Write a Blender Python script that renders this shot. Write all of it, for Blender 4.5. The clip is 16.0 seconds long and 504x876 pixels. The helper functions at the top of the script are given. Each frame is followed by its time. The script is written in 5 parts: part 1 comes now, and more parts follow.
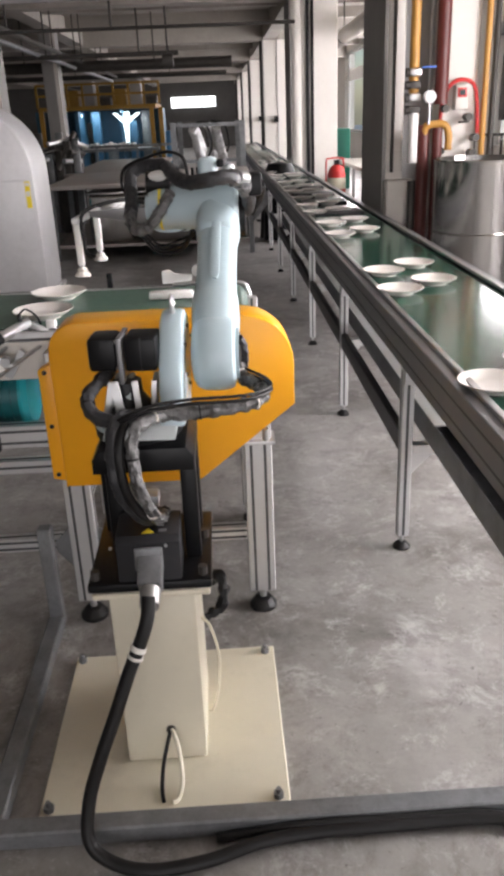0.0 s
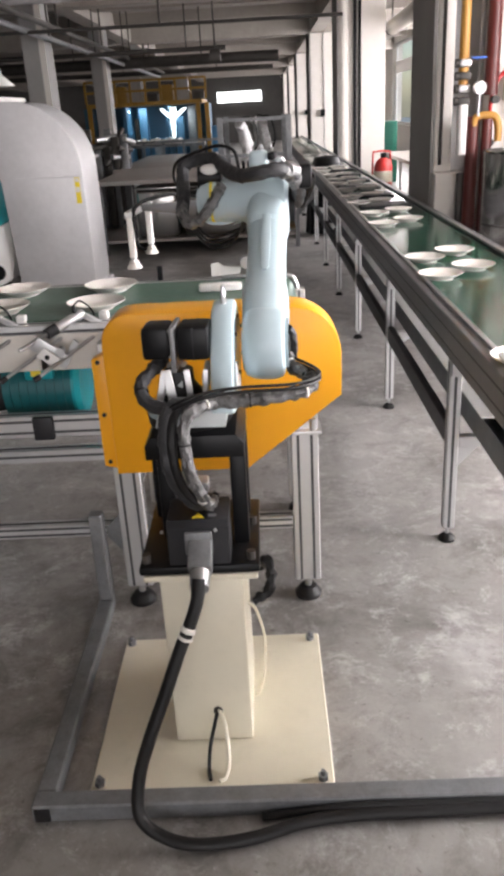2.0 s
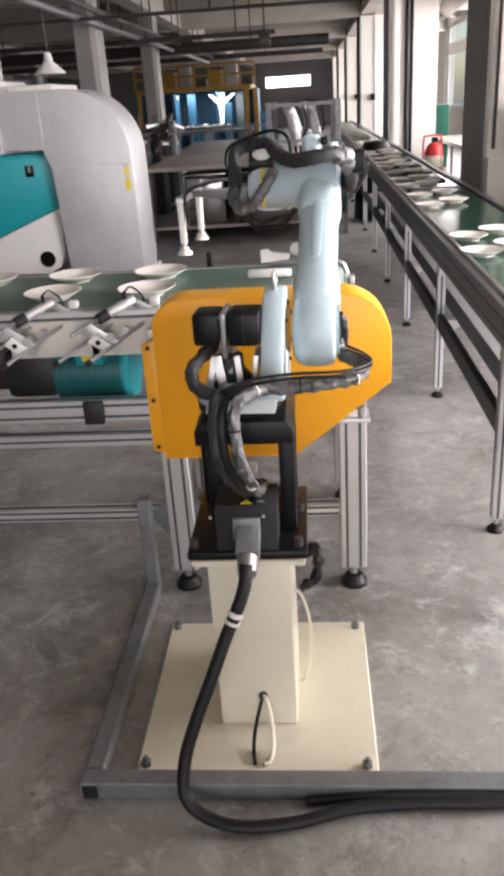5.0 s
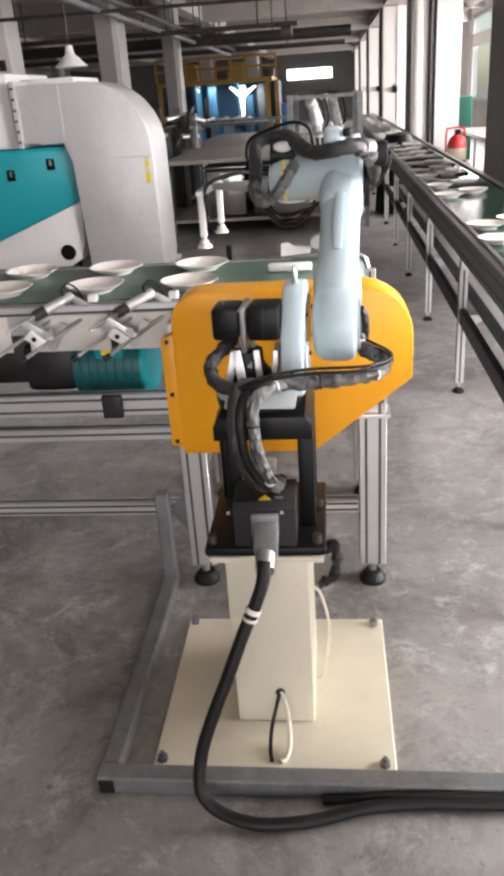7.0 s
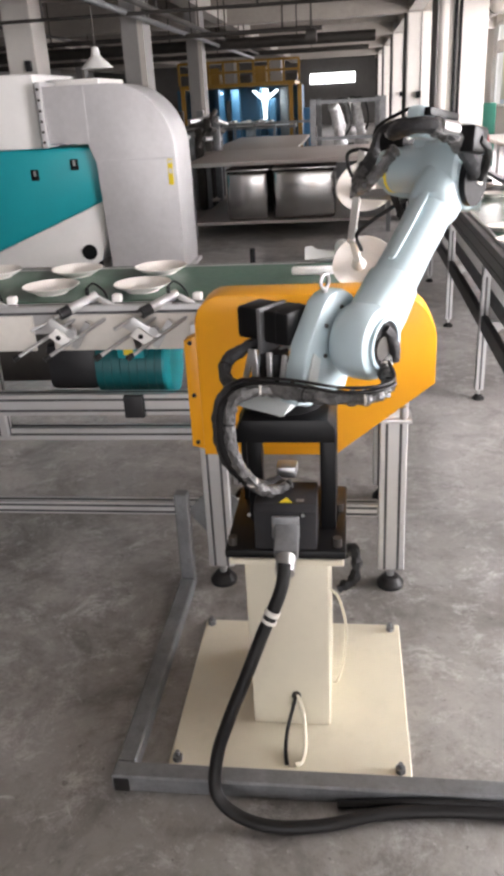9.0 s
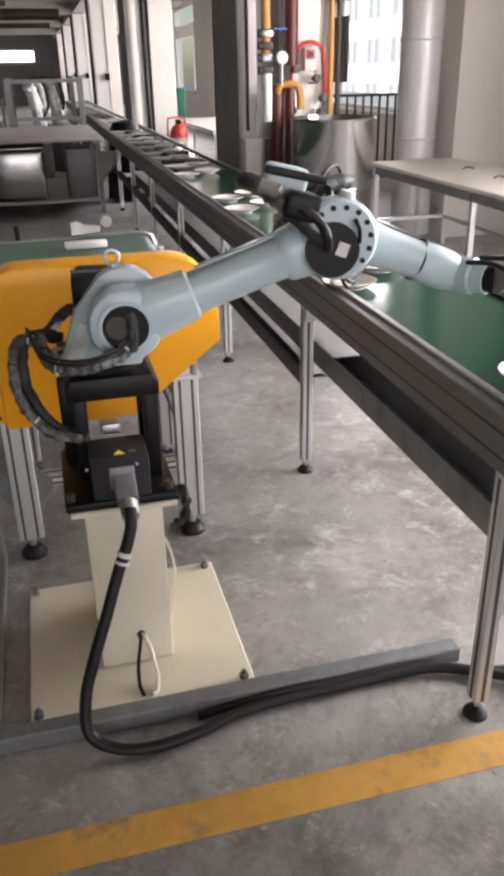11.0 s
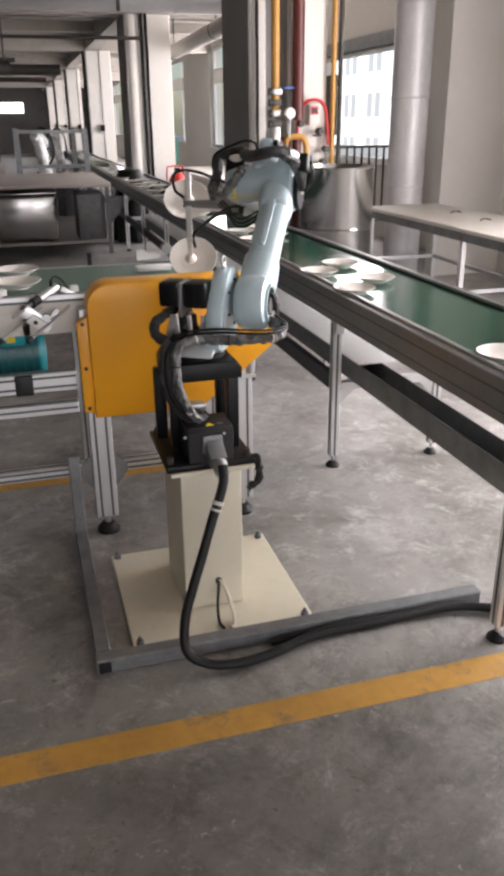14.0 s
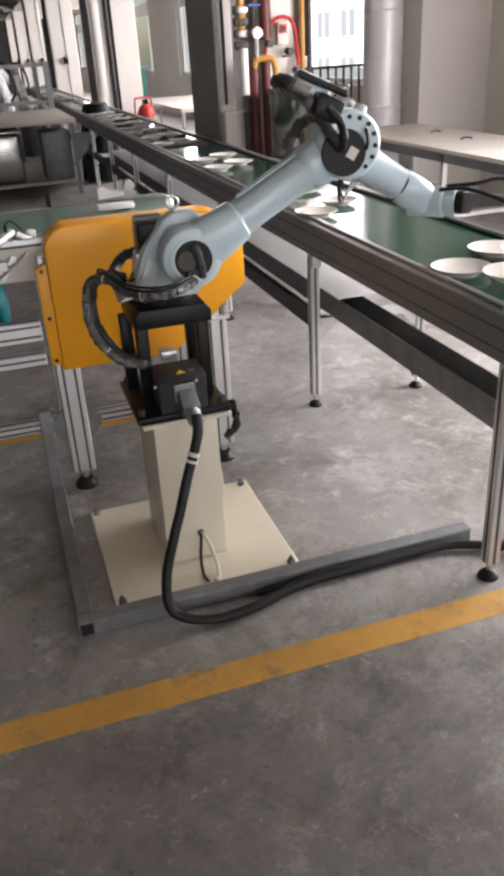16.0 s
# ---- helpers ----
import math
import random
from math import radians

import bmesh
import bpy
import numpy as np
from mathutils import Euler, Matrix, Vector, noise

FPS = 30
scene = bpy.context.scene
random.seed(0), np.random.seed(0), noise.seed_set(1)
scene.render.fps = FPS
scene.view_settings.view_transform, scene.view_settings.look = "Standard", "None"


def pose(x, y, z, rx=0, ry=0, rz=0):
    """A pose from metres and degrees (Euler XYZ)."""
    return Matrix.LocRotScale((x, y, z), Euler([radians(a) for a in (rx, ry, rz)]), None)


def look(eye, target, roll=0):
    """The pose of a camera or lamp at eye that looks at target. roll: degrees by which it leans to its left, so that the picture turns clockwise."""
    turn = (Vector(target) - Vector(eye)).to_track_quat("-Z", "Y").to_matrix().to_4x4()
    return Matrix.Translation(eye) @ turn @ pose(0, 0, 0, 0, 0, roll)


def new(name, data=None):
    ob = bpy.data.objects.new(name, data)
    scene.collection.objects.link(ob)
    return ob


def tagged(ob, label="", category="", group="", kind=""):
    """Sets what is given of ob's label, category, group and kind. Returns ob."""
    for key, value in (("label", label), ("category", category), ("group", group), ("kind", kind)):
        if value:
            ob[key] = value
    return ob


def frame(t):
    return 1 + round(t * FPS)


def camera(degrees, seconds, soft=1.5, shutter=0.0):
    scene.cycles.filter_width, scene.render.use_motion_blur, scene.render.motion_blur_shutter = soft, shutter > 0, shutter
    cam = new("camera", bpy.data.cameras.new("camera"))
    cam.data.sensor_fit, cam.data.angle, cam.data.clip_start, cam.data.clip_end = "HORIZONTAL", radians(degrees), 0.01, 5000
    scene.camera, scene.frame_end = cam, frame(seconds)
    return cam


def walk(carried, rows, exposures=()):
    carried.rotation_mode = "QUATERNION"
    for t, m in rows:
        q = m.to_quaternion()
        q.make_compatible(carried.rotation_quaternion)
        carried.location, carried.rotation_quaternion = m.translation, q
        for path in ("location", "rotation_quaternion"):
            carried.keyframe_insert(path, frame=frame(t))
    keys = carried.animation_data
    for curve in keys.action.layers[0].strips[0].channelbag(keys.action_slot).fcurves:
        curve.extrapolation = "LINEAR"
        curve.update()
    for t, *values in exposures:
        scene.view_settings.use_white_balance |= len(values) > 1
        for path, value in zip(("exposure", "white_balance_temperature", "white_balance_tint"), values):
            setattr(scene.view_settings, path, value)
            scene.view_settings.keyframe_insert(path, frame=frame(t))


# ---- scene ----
cam = camera(35.9, 16.0, soft=4.2)
PATH = [
    (0, (-0.021, 0.101, 1.531), (0.035, 1.947, 0.765), -2.4),
    (0.5, (-0.006, 0.078, 1.531), (0.008, 1.934, 0.787), -3.2),
    (1, (-0.009, 0.074, 1.528), (-0.031, 1.925, 0.771), -3.4),
    (1.5, (-0.028, 0.064, 1.53), (-0.053, 1.917, 0.778), -3.3),
    (2, (-0.036, 0.062, 1.53), (-0.09, 1.906, 0.757), -3.2),
    (2.5, (-0.04, 0.062, 1.529), (-0.1, 1.906, 0.756), -3.4),
    (3, (-0.034, 0.061, 1.526), (-0.098, 1.902, 0.748), -3.8),
    (3.5, (-0.041, 0.062, 1.526), (-0.149, 1.899, 0.742), -4.2),
    (4, (-0.041, 0.058, 1.525), (-0.173, 1.896, 0.748), -4.1),
    (4.5, (-0.047, 0.059, 1.529), (-0.197, 1.892, 0.743), -3.9),
    (7, (-0.051, 0.077, 1.526), (-0.266, 1.894, 0.718), -4.0),
    (7.5, (-0.05, 0.081, 1.525), (-0.271, 1.897, 0.717), -4.0),
    (8, (-0.053, 0.077, 1.524), (-0.272, 1.89, 0.709), -3.9),
    (8.5, (-0.06, 0.073, 1.523), (-0.3, 1.888, 0.717), -3.7),
    (9, (-0.069, 0.071, 1.527), (-0.321, 1.887, 0.728), -3.2),
    (9.2, (-0.0685, 0.0708, 1.5267), (-0.3151, 1.8868, 0.7267), -3.21),
    (9.3, (-0.066, 0.0696, 1.5252), (-0.2816, 1.8858, 0.7196), -3.24),
    (9.4, (-0.0597, 0.0667, 1.5214), (-0.1989, 1.8833, 0.702), -3.32),
    (9.5, (-0.054, 0.064, 1.518), (-0.124, 1.881, 0.686), -3.4),
    (9.8, (-0.063, 0.067, 1.514), (0.09, 1.857, 0.635), -2.1),
    (10, (-0.087, 0.054, 1.518), (0.173, 1.828, 0.631), -2.3),
    (10.2, (-0.142, 0.026, 1.525), (0.216, 1.784, 0.642), -2.6),
    (12.3, (-0.569, -0.413, 1.542), (-0.083, 1.339, 0.708), -0.4),
    (12.5, (-0.621, -0.459, 1.545), (-0.12, 1.281, 0.696), 0.1),
    (13, (-0.7, -0.522, 1.539), (-0.152, 1.22, 0.724), 1.6),
    (13.5, (-0.712, -0.551, 1.544), (-0.169, 1.213, 0.774), 0.6),
    (14, (-0.714, -0.555, 1.547), (-0.204, 1.225, 0.792), -0.6),
    (14.5, (-0.719, -0.532, 1.547), (-0.206, 1.234, 0.761), 0.3),
    (15, (-0.709, -0.526, 1.542), (-0.192, 1.22, 0.714), 0.5),
    (15.5, (-0.707, -0.512, 1.536), (-0.183, 1.209, 0.664), 0.3),
    (16, (-0.638, -0.456, 1.522), (-0.129, 1.255, 0.621), -3.4),
]
walk(cam, [(t, look(eye, target, roll)) for t, eye, target, roll in PATH],
     exposures=((0.0, -0.32), (2.0, -0.06), (4.5, 0.03), (7.0, 0.16), (9.0, 0.14), (9.5, 0.14), (10.0, -0.14), (12.5, -0.31), (16.0, -0.31)))

# world and light -------------------------------------------------------------
world = bpy.data.worlds.new("sky")
scene.world = world
world.use_nodes = True
wn = world.node_tree.nodes
sky = wn.new("ShaderNodeTexSky")
sky.sky_type, sky.sun_disc = "NISHITA", False
sky.sun_elevation, sky.sun_rotation = radians(38), radians(110)
world.node_tree.links.new(sky.outputs[0], wn["Background"].inputs[0])
wn["Background"].inputs[1].default_value = 0.14


def area(name, m, w, h, watts, colour=(1, 1, 1)):
    data = bpy.data.lights.new(name, "AREA")
    data.shape, data.size, data.size_y, data.energy, data.color = "RECTANGLE", w, h, watts, colour
    ob = new(name, data)
    ob.matrix_world = m
    return ob


sun = bpy.data.lights.new("sun", "SUN")
sun.energy, sun.angle, sun.color = 1.0, radians(12), (1.0, 0.96, 0.9)
new("sun", sun).matrix_world = look((9, -6, 9), (0, 0, 0))

DAY = (1.0, 0.94, 0.96)
# sky light through right-wall windows; nearest two and the gate behind are unseen additions
for wy, watts in ((-3.2, 70), (2.2, 590)):
    area("window_light", pose(4.12, wy, 1.95, 0, 90, 0), 2.5, 2.8, watts, DAY)
for wy in (11.0, 18.25, 25.2, 32.0, 38.8):
    area("window_light", pose(4.12, wy, 2.05, 0, 90, 0), 2.0, 3.2, 290, DAY)
area("unseen_gate_fill", pose(0.8, -6.9, 1.7, 90, 0, 0), 6.0, 2.8, 330, DAY)
area("booth_light", pose(-2.9, 24.9, 1.80), 1.8, 0.5, 45, (0.85, 0.95, 1.0))

# materials -------------------------------------------------------------------
MATS = {}


def mat(name, colour, rough=0.5, metal=0.0, vary=0.12, scale=6.0, bump=0.0, bscale=60.0, spots=0.0, spot_colour=None,
        coat=0.0, spec=0.5, rvary=0.12, emit=0.0):
    """A procedural surface: colour that drifts at two scales, stains, roughness variation and fine relief."""
    if name in MATS:
        return MATS[name]
    m = bpy.data.materials.new(name)
    m.use_nodes = True
    nt = m.node_tree
    nodes, link = nt.nodes, nt.links.new
    p = nodes["Principled BSDF"]
    p.inputs["Metallic"].default_value = metal
    p.inputs["Specular IOR Level"].default_value = spec
    p.inputs["Coat Weight"].default_value = coat
    co = nodes.new("ShaderNodeTexCoord")
    info = nodes.new("ShaderNodeObjectInfo")
    shift = nodes.new("ShaderNodeVectorMath")
    shift.operation = "MULTIPLY_ADD"
    shift.inputs[1].default_value = (1, 1, 1)
    wide = nodes.new("ShaderNodeVectorMath")
    wide.operation = "SCALE"
    wide.inputs[0].default_value = (37, 23, 11)
    link(info.outputs["Random"], wide.inputs["Scale"])
    link(co.outputs["Object"], shift.inputs[0])
    link(wide.outputs[0], shift.inputs[2])

    def tex(s, detail, rough_=0.55):
        n = nodes.new("ShaderNodeTexNoise")
        n.inputs["Scale"].default_value, n.inputs["Detail"].default_value, n.inputs["Roughness"].default_value = s, detail, rough_
        link(shift.outputs[0], n.inputs["Vector"])
        return n

    big, small = tex(scale, 4), tex(scale * 9, 6, 0.7)
    mixn = nodes.new("ShaderNodeMath")
    mixn.operation = "MULTIPLY_ADD"
    mixn.inputs[1].default_value = 0.6
    half = nodes.new("ShaderNodeMath")
    half.operation = "MULTIPLY"
    half.inputs[1].default_value = 0.4
    link(small.outputs["Fac"], half.inputs[0])
    link(big.outputs["Fac"], mixn.inputs[0])
    link(half.outputs[0], mixn.inputs[2])
    ramp = nodes.new("ShaderNodeValToRGB")
    ramp.color_ramp.elements[0].position, ramp.color_ramp.elements[1].position = 0.3, 0.7
    ramp.color_ramp.elements[0].color = (*[c * (1 - vary) for c in colour], 1)
    ramp.color_ramp.elements[1].color = (*[min(1, c * (1 + vary)) for c in colour], 1)
    link(mixn.outputs[0], ramp.inputs[0])
    out = ramp.outputs[0]
    if spots:
        st = tex(scale * 2.3, 8, 0.75)
        sr = nodes.new("ShaderNodeValToRGB")
        sr.color_ramp.elements[0].position, sr.color_ramp.elements[1].position = 0.55, 0.72
        link(st.outputs["Fac"], sr.inputs[0])
        f = nodes.new("ShaderNodeMath")
        f.operation = "MULTIPLY"
        f.inputs[1].default_value = spots
        link(sr.outputs[0], f.inputs[0])
        mx = nodes.new("ShaderNodeMix")
        mx.data_type = "RGBA"
        mx.inputs["B"].default_value = (*(spot_colour or [c * 0.4 for c in colour]), 1)
        link(f.outputs[0], mx.inputs["Factor"])
        link(out, mx.inputs["A"])
        out = mx.outputs["Result"]
    link(out, p.inputs["Base Color"])
    rr = nodes.new("ShaderNodeMapRange")
    rr.inputs["To Min"].default_value, rr.inputs["To Max"].default_value = max(0.02, rough - rvary), min(1, rough + rvary)
    link(small.outputs["Fac"], rr.inputs["Value"])
    link(rr.outputs[0], p.inputs["Roughness"])
    if bump:
        bn = tex(bscale, 5, 0.6)
        b = nodes.new("ShaderNodeBump")
        b.inputs["Strength"].default_value, b.inputs["Distance"].default_value = bump, 0.01
        link(bn.outputs["Fac"], b.inputs["Height"])
        link(b.outputs[0], p.inputs["Normal"])
    if emit:
        p.inputs["Emission Color"].default_value = (*colour, 1)
        p.inputs["Emission Strength"].default_value = emit
    MATS[name] = m
    return m


def floor_material():
    """Worn, power-floated concrete: cloudy greys, pale dust, dark oil stains and fine scratches."""
    m = mat("worn_concrete", (0.30, 0.285, 0.27), 0.38, 0, 0.34, 0.8, 0.12, 40, 0.6, (0.47, 0.455, 0.445), rvary=0.2)
    nt = m.node_tree
    nodes, link = nt.nodes, nt.links.new
    p = nodes["Principled BSDF"]
    old = p.inputs["Base Color"].links[0].from_socket
    co = nodes.new("ShaderNodeTexCoord")
    for scale, lo, hi, colour, amount, rough_ in ((1.3, 0.48, 0.62, (0.12, 0.11, 0.10), 0.8, 0.78), (6, 0.52, 0.66, (0.54, 0.525, 0.515), 0.75, 0.85),
                                                (37, 0.64, 0.70, (0.07, 0.065, 0.06), 0.6, 0.6), (3.7, 0.51, 0.66, (0.12, 0.11, 0.10), 0.65, 0.85), (23, 0.62, 0.70, (0.55, 0.53, 0.51), 0.5, 0.75)):
        n = nodes.new("ShaderNodeTexNoise")
        n.inputs["Scale"].default_value, n.inputs["Detail"].default_value, n.inputs["Roughness"].default_value = scale, 8, rough_
        n.inputs["Distortion"].default_value = 0.4
        link(co.outputs["Object"], n.inputs["Vector"])
        r = nodes.new("ShaderNodeMapRange")
        r.inputs["From Min"].default_value, r.inputs["From Max"].default_value, r.inputs["To Max"].default_value = lo, hi, amount
        link(n.outputs["Fac"], r.inputs["Value"])
        mx = nodes.new("ShaderNodeMix")
        mx.data_type = "RGBA"
        mx.inputs["B"].default_value = (*colour, 1)
        link(r.outputs[0], mx.inputs["Factor"])
        link(old, mx.inputs["A"])
        old = mx.outputs["Result"]
    # the floor in front of the yellow line is darker than the floor behind it
    sep = nodes.new("ShaderNodeSeparateXYZ")
    link(co.outputs["Object"], sep.inputs[0])
    edge_noise = nodes.new("ShaderNodeTexNoise")
    edge_noise.inputs["Scale"].default_value, edge_noise.inputs["Detail"].default_value = 2.2, 7
    link(co.outputs["Object"], edge_noise.inputs["Vector"])
    wob = nodes.new("ShaderNodeMath")
    wob.operation = "MULTIPLY_ADD"
    wob.inputs[1].default_value = 1.1
    link(edge_noise.outputs["Fac"], wob.inputs[0])
    link(sep.outputs["Y"], wob.inputs[2])
    mask = nodes.new("ShaderNodeMapRange")
    mask.inputs["From Min"].default_value, mask.inputs["From Max"].default_value = 2.15, 1.45
    mask.inputs["To Min"].default_value, mask.inputs["To Max"].default_value = 0.0, 0.62
    link(wob.outputs[0], mask.inputs["Value"])
    near_tone = nodes.new("ShaderNodeMix")
    near_tone.data_type, near_tone.blend_type = "RGBA", "MULTIPLY"
    near_tone.inputs["B"].default_value = (0.40, 0.375, 0.345, 1)
    link(mask.outputs[0], near_tone.inputs["Factor"])
    link(old, near_tone.inputs["A"])
    old = near_tone.outputs["Result"]
    # short pale scuffs
    scuff = nodes.new("ShaderNodeTexNoise")
    scuff.inputs["Scale"].default_value, scuff.inputs["Detail"].default_value, scuff.inputs["Roughness"].default_value, scuff.inputs["Distortion"].default_value = 11, 9, 0.78, 1.6
    link(co.outputs["Object"], scuff.inputs["Vector"])
    sm = nodes.new("ShaderNodeMapRange")
    sm.inputs["From Min"].default_value, sm.inputs["From Max"].default_value, sm.inputs["To Max"].default_value = 0.60, 0.68, 0.6
    link(scuff.outputs["Fac"], sm.inputs["Value"])
    pale = nodes.new("ShaderNodeMix")
    pale.data_type = "RGBA"
    pale.inputs["B"].default_value = (0.56, 0.54, 0.52, 1)
    link(sm.outputs[0], pale.inputs["Factor"])
    link(old, pale.inputs["A"])
    link(pale.outputs["Result"], p.inputs["Base Color"])
    return m


FLOOR = floor_material()
LINE = mat("worn_yellow_line", (0.50, 0.265, 0.05), 0.5, 0, 0.3, 3, 0.05, 50, 1.0, (0.15, 0.125, 0.10))
CREAM = mat("cream_enamel", (0.67, 0.625, 0.50), 0.42, 0, 0.05, 3, 0.02, 30, 0.22, (0.42, 0.38, 0.28))
YELLOW = mat("yellow_enamel", (0.84, 0.375, 0.010), 0.36, 0, 0.05, 2.5, 0.015, 25, 0.12, (0.62, 0.27, 0.01))
ROBOT = mat("pale_blue_paint", (0.44, 0.54, 0.575), 0.32, 0, 0.04, 5, 0.01, 40, 0.15, (0.40, 0.46, 0.47), coat=0.15)
ROBOT2 = mat("pale_grey_paint", (0.52, 0.56, 0.56), 0.36, 0, 0.05, 6, 0.01, 40, 0.2, (0.35, 0.38, 0.38))
BLACK = mat("black_paint", (0.005, 0.005, 0.0055), 0.42, 0, 0.3, 8, 0.03, 60, 0.25, (0.013, 0.013, 0.013), spec=0.22)
DARK = mat("dark_grey_plastic", (0.022, 0.022, 0.024), 0.45, 0, 0.2, 8, 0.03, 60, 0.3, (0.05, 0.048, 0.046), spec=0.3)
RUBBER = mat("black_rubber", (0.009, 0.0085, 0.0085), 0.5, 0, 0.3, 14, 0.08, 120, 0.35, (0.028, 0.025, 0.023), spec=0.3)
SLEEVE = mat("silvered_sleeve", (0.098, 0.096, 0.095), 0.34, 0.25, 0.95, 40, 0.9, 38, 1.0, (0.010, 0.010, 0.011))
SHEATH = mat("grey_sheath", (0.034, 0.034, 0.036), 0.52, 0.0, 0.4, 22, 0.5, 34, 0.6, (0.014, 0.014, 0.015), spec=0.35)
DULL = mat("dull_and_shaded_aluminium", (0.20, 0.20, 0.205), 0.42, 0.5, 0.10, 6, 0.02, 80, 0.3, (0.12, 0.115, 0.11))
ALU = mat("anodised_aluminium", (0.64, 0.64, 0.64), 0.36, 0.75, 0.06, 6, 0.02, 80, 0.2, (0.36, 0.36, 0.36))
SLOT = mat("profile_slot", (0.085, 0.085, 0.088), 0.6, 0.2, 0.2)
STEEL = mat("zinc_steel", (0.48, 0.48, 0.48), 0.4, 0.9, 0.12, 9, 0.04, 50, 0.3, (0.3, 0.29, 0.28))
GALV = mat("galvanised_steel", (0.20, 0.205, 0.21), 0.5, 0.5, 0.3, 11, 0.05, 45, 0.5, (0.10, 0.095, 0.09))
STAIN = mat("brushed_stainless", (0.34, 0.33, 0.32), 0.17, 0.95, 0.07, 4, 0.004, 30, 0.15, (0.4, 0.39, 0.38))
BELT = mat("green_belt", (0.012, 0.062, 0.038), 0.13, 0, 0.14, 3, 0.015, 90, 0.2, (0.02, 0.075, 0.048), spec=0.4, rvary=0.06)
BELT2 = mat("dusty_green_belt", (0.060, 0.112, 0.085), 0.34, 0, 0.14, 4, 0.03, 90, 0.35, (0.12, 0.17, 0.14))
FARROBOT = mat("wrapped_robot", (0.62, 0.62, 0.63), 0.4, 0.2, 0.7, 7, 0.5, 14, 0.9, (0.06, 0.06, 0.06))
PLATE = mat("white_bisque", (0.74, 0.70, 0.655), 0.34, 0, 0.03, 8, 0.01, 60, 0.12, (0.62, 0.57, 0.52))
TEAL = mat("teal_enamel", (0.010, 0.30, 0.34), 0.33, 0, 0.06, 3, 0.01, 30, 0.15, (0.01, 0.22, 0.25))
TEALDK = mat("teal_motor_paint", (0.005, 0.105, 0.115), 0.4, 0, 0.12, 6, 0.04, 40, 0.35, (0.01, 0.06, 0.065))
WHITE = mat("white_enamel", (0.80, 0.785, 0.76), 0.4, 0, 0.04, 3, 0.01, 40, 0.15, (0.6, 0.57, 0.53))
DUCT = mat("galvanised_duct", (0.60, 0.59, 0.595), 0.45, 0.25, 0.12, 2.2, 0.06, 9, 0.3, (0.47, 0.46, 0.46))
PLASTER = mat("painted_plaster", (0.56, 0.535, 0.50), 0.75, 0, 0.06, 1.4, 0.06, 30, 0.2, (0.44, 0.41, 0.375))
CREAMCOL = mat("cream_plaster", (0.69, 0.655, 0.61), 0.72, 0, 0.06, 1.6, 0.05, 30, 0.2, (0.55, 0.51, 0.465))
# own grey of several parts, and painted shade on the cream columns' flanks
GREYCOL = mat("grey_and_shaded_concrete", (0.30, 0.29, 0.28), 0.8, 0, 0.10, 2.2, 0.08, 30, 0.25, (0.22, 0.21, 0.2))
CEIL = mat("sooty_concrete", (0.36, 0.33, 0.295), 0.85, 0, 0.18, 1.2, 0.1, 20, 0.4, (0.22, 0.20, 0.18))
# far wall plaster darkened to stand for the dim end of the hall
DIMWALL = mat("shade_darkened_plaster", (0.10, 0.095, 0.09), 0.85, 0, 0.25, 0.6, 0.05, 20, 0.5, (0.05, 0.047, 0.045))
IRON = mat("dark_iron", (0.06, 0.055, 0.05), 0.55, 0.5, 0.25, 8, 0.06, 40, 0.3, (0.12, 0.09, 0.07))
REDPIPE = mat("dark_red_pipe", (0.105, 0.018, 0.015), 0.45, 0, 0.15, 6, 0.03, 40, 0.25, (0.09, 0.03, 0.025))
AMBER = mat("amber_pipe", (0.50, 0.255, 0.055), 0.45, 0, 0.12, 6, 0.03, 40, 0.25, (0.3, 0.17, 0.06))
RED = mat("red_enamel", (0.52, 0.030, 0.028), 0.38, 0, 0.08, 6, 0.01, 40)
GREEN = mat("green_cabinet", (0.015, 0.17, 0.115), 0.5, 0, 0.08, 4)
BLUE = mat("blue_enamel", (0.035, 0.115, 0.20), 0.5, 0, 0.15, 3, 0.02, 30, 0.3, (0.07, 0.13, 0.17))
OCHRE = mat("ochre_enamel", (0.30, 0.165, 0.022), 0.5, 0, 0.15, 3, 0.02, 30, 0.3, (0.22, 0.14, 0.04))
BENCH = mat("bench_top", (0.42, 0.375, 0.345), 0.4, 0.2, 0.12, 4, 0.03, 40, 0.3, (0.24, 0.22, 0.21))
CARD = mat("white_board", (0.66, 0.63, 0.58), 0.7, 0, 0.08, 5)
YLABEL = mat("yellow_label", (0.80, 0.62, 0.03), 0.5, 0, 0.05)
BLUEV = mat("blue_lever", (0.03, 0.10, 0.42), 0.4)
PINK = mat("pink_tray", (0.62, 0.36, 0.30), 0.6, 0, 0.1)
LAMP = mat("lamp_glow", (0.80, 0.95, 1.0), 0.5, emit=3.0)
# self-glowing stand-in for daylight, on the sky sheet and the far panes
SKYM = mat("glowing_daylight", (0.95, 0.97, 1.0), 0.8, emit=5.0, vary=0.02)
# facade and its windows emit light to pass for bright daylight on them
FACADE = mat("glowing_facade", (0.78, 0.775, 0.77), 0.8, emit=2.4, vary=0.05, scale=0.4)
FACWIN = mat("glowing_facade_window", (0.50, 0.50, 0.51), 0.4, emit=1.5, vary=0.1, scale=0.5)
GLASS = bpy.data.materials.new("clear_glass")
GLASS.use_nodes = True
gp = GLASS.node_tree.nodes["Principled BSDF"]
gp.inputs["Transmission Weight"].default_value, gp.inputs["Roughness"].default_value, gp.inputs["IOR"].default_value = 1, 0.02, 1.1

# shapes ----------------------------------------------------------------------


def B(bm=None):
    return bm if bm is not None else bmesh.new()


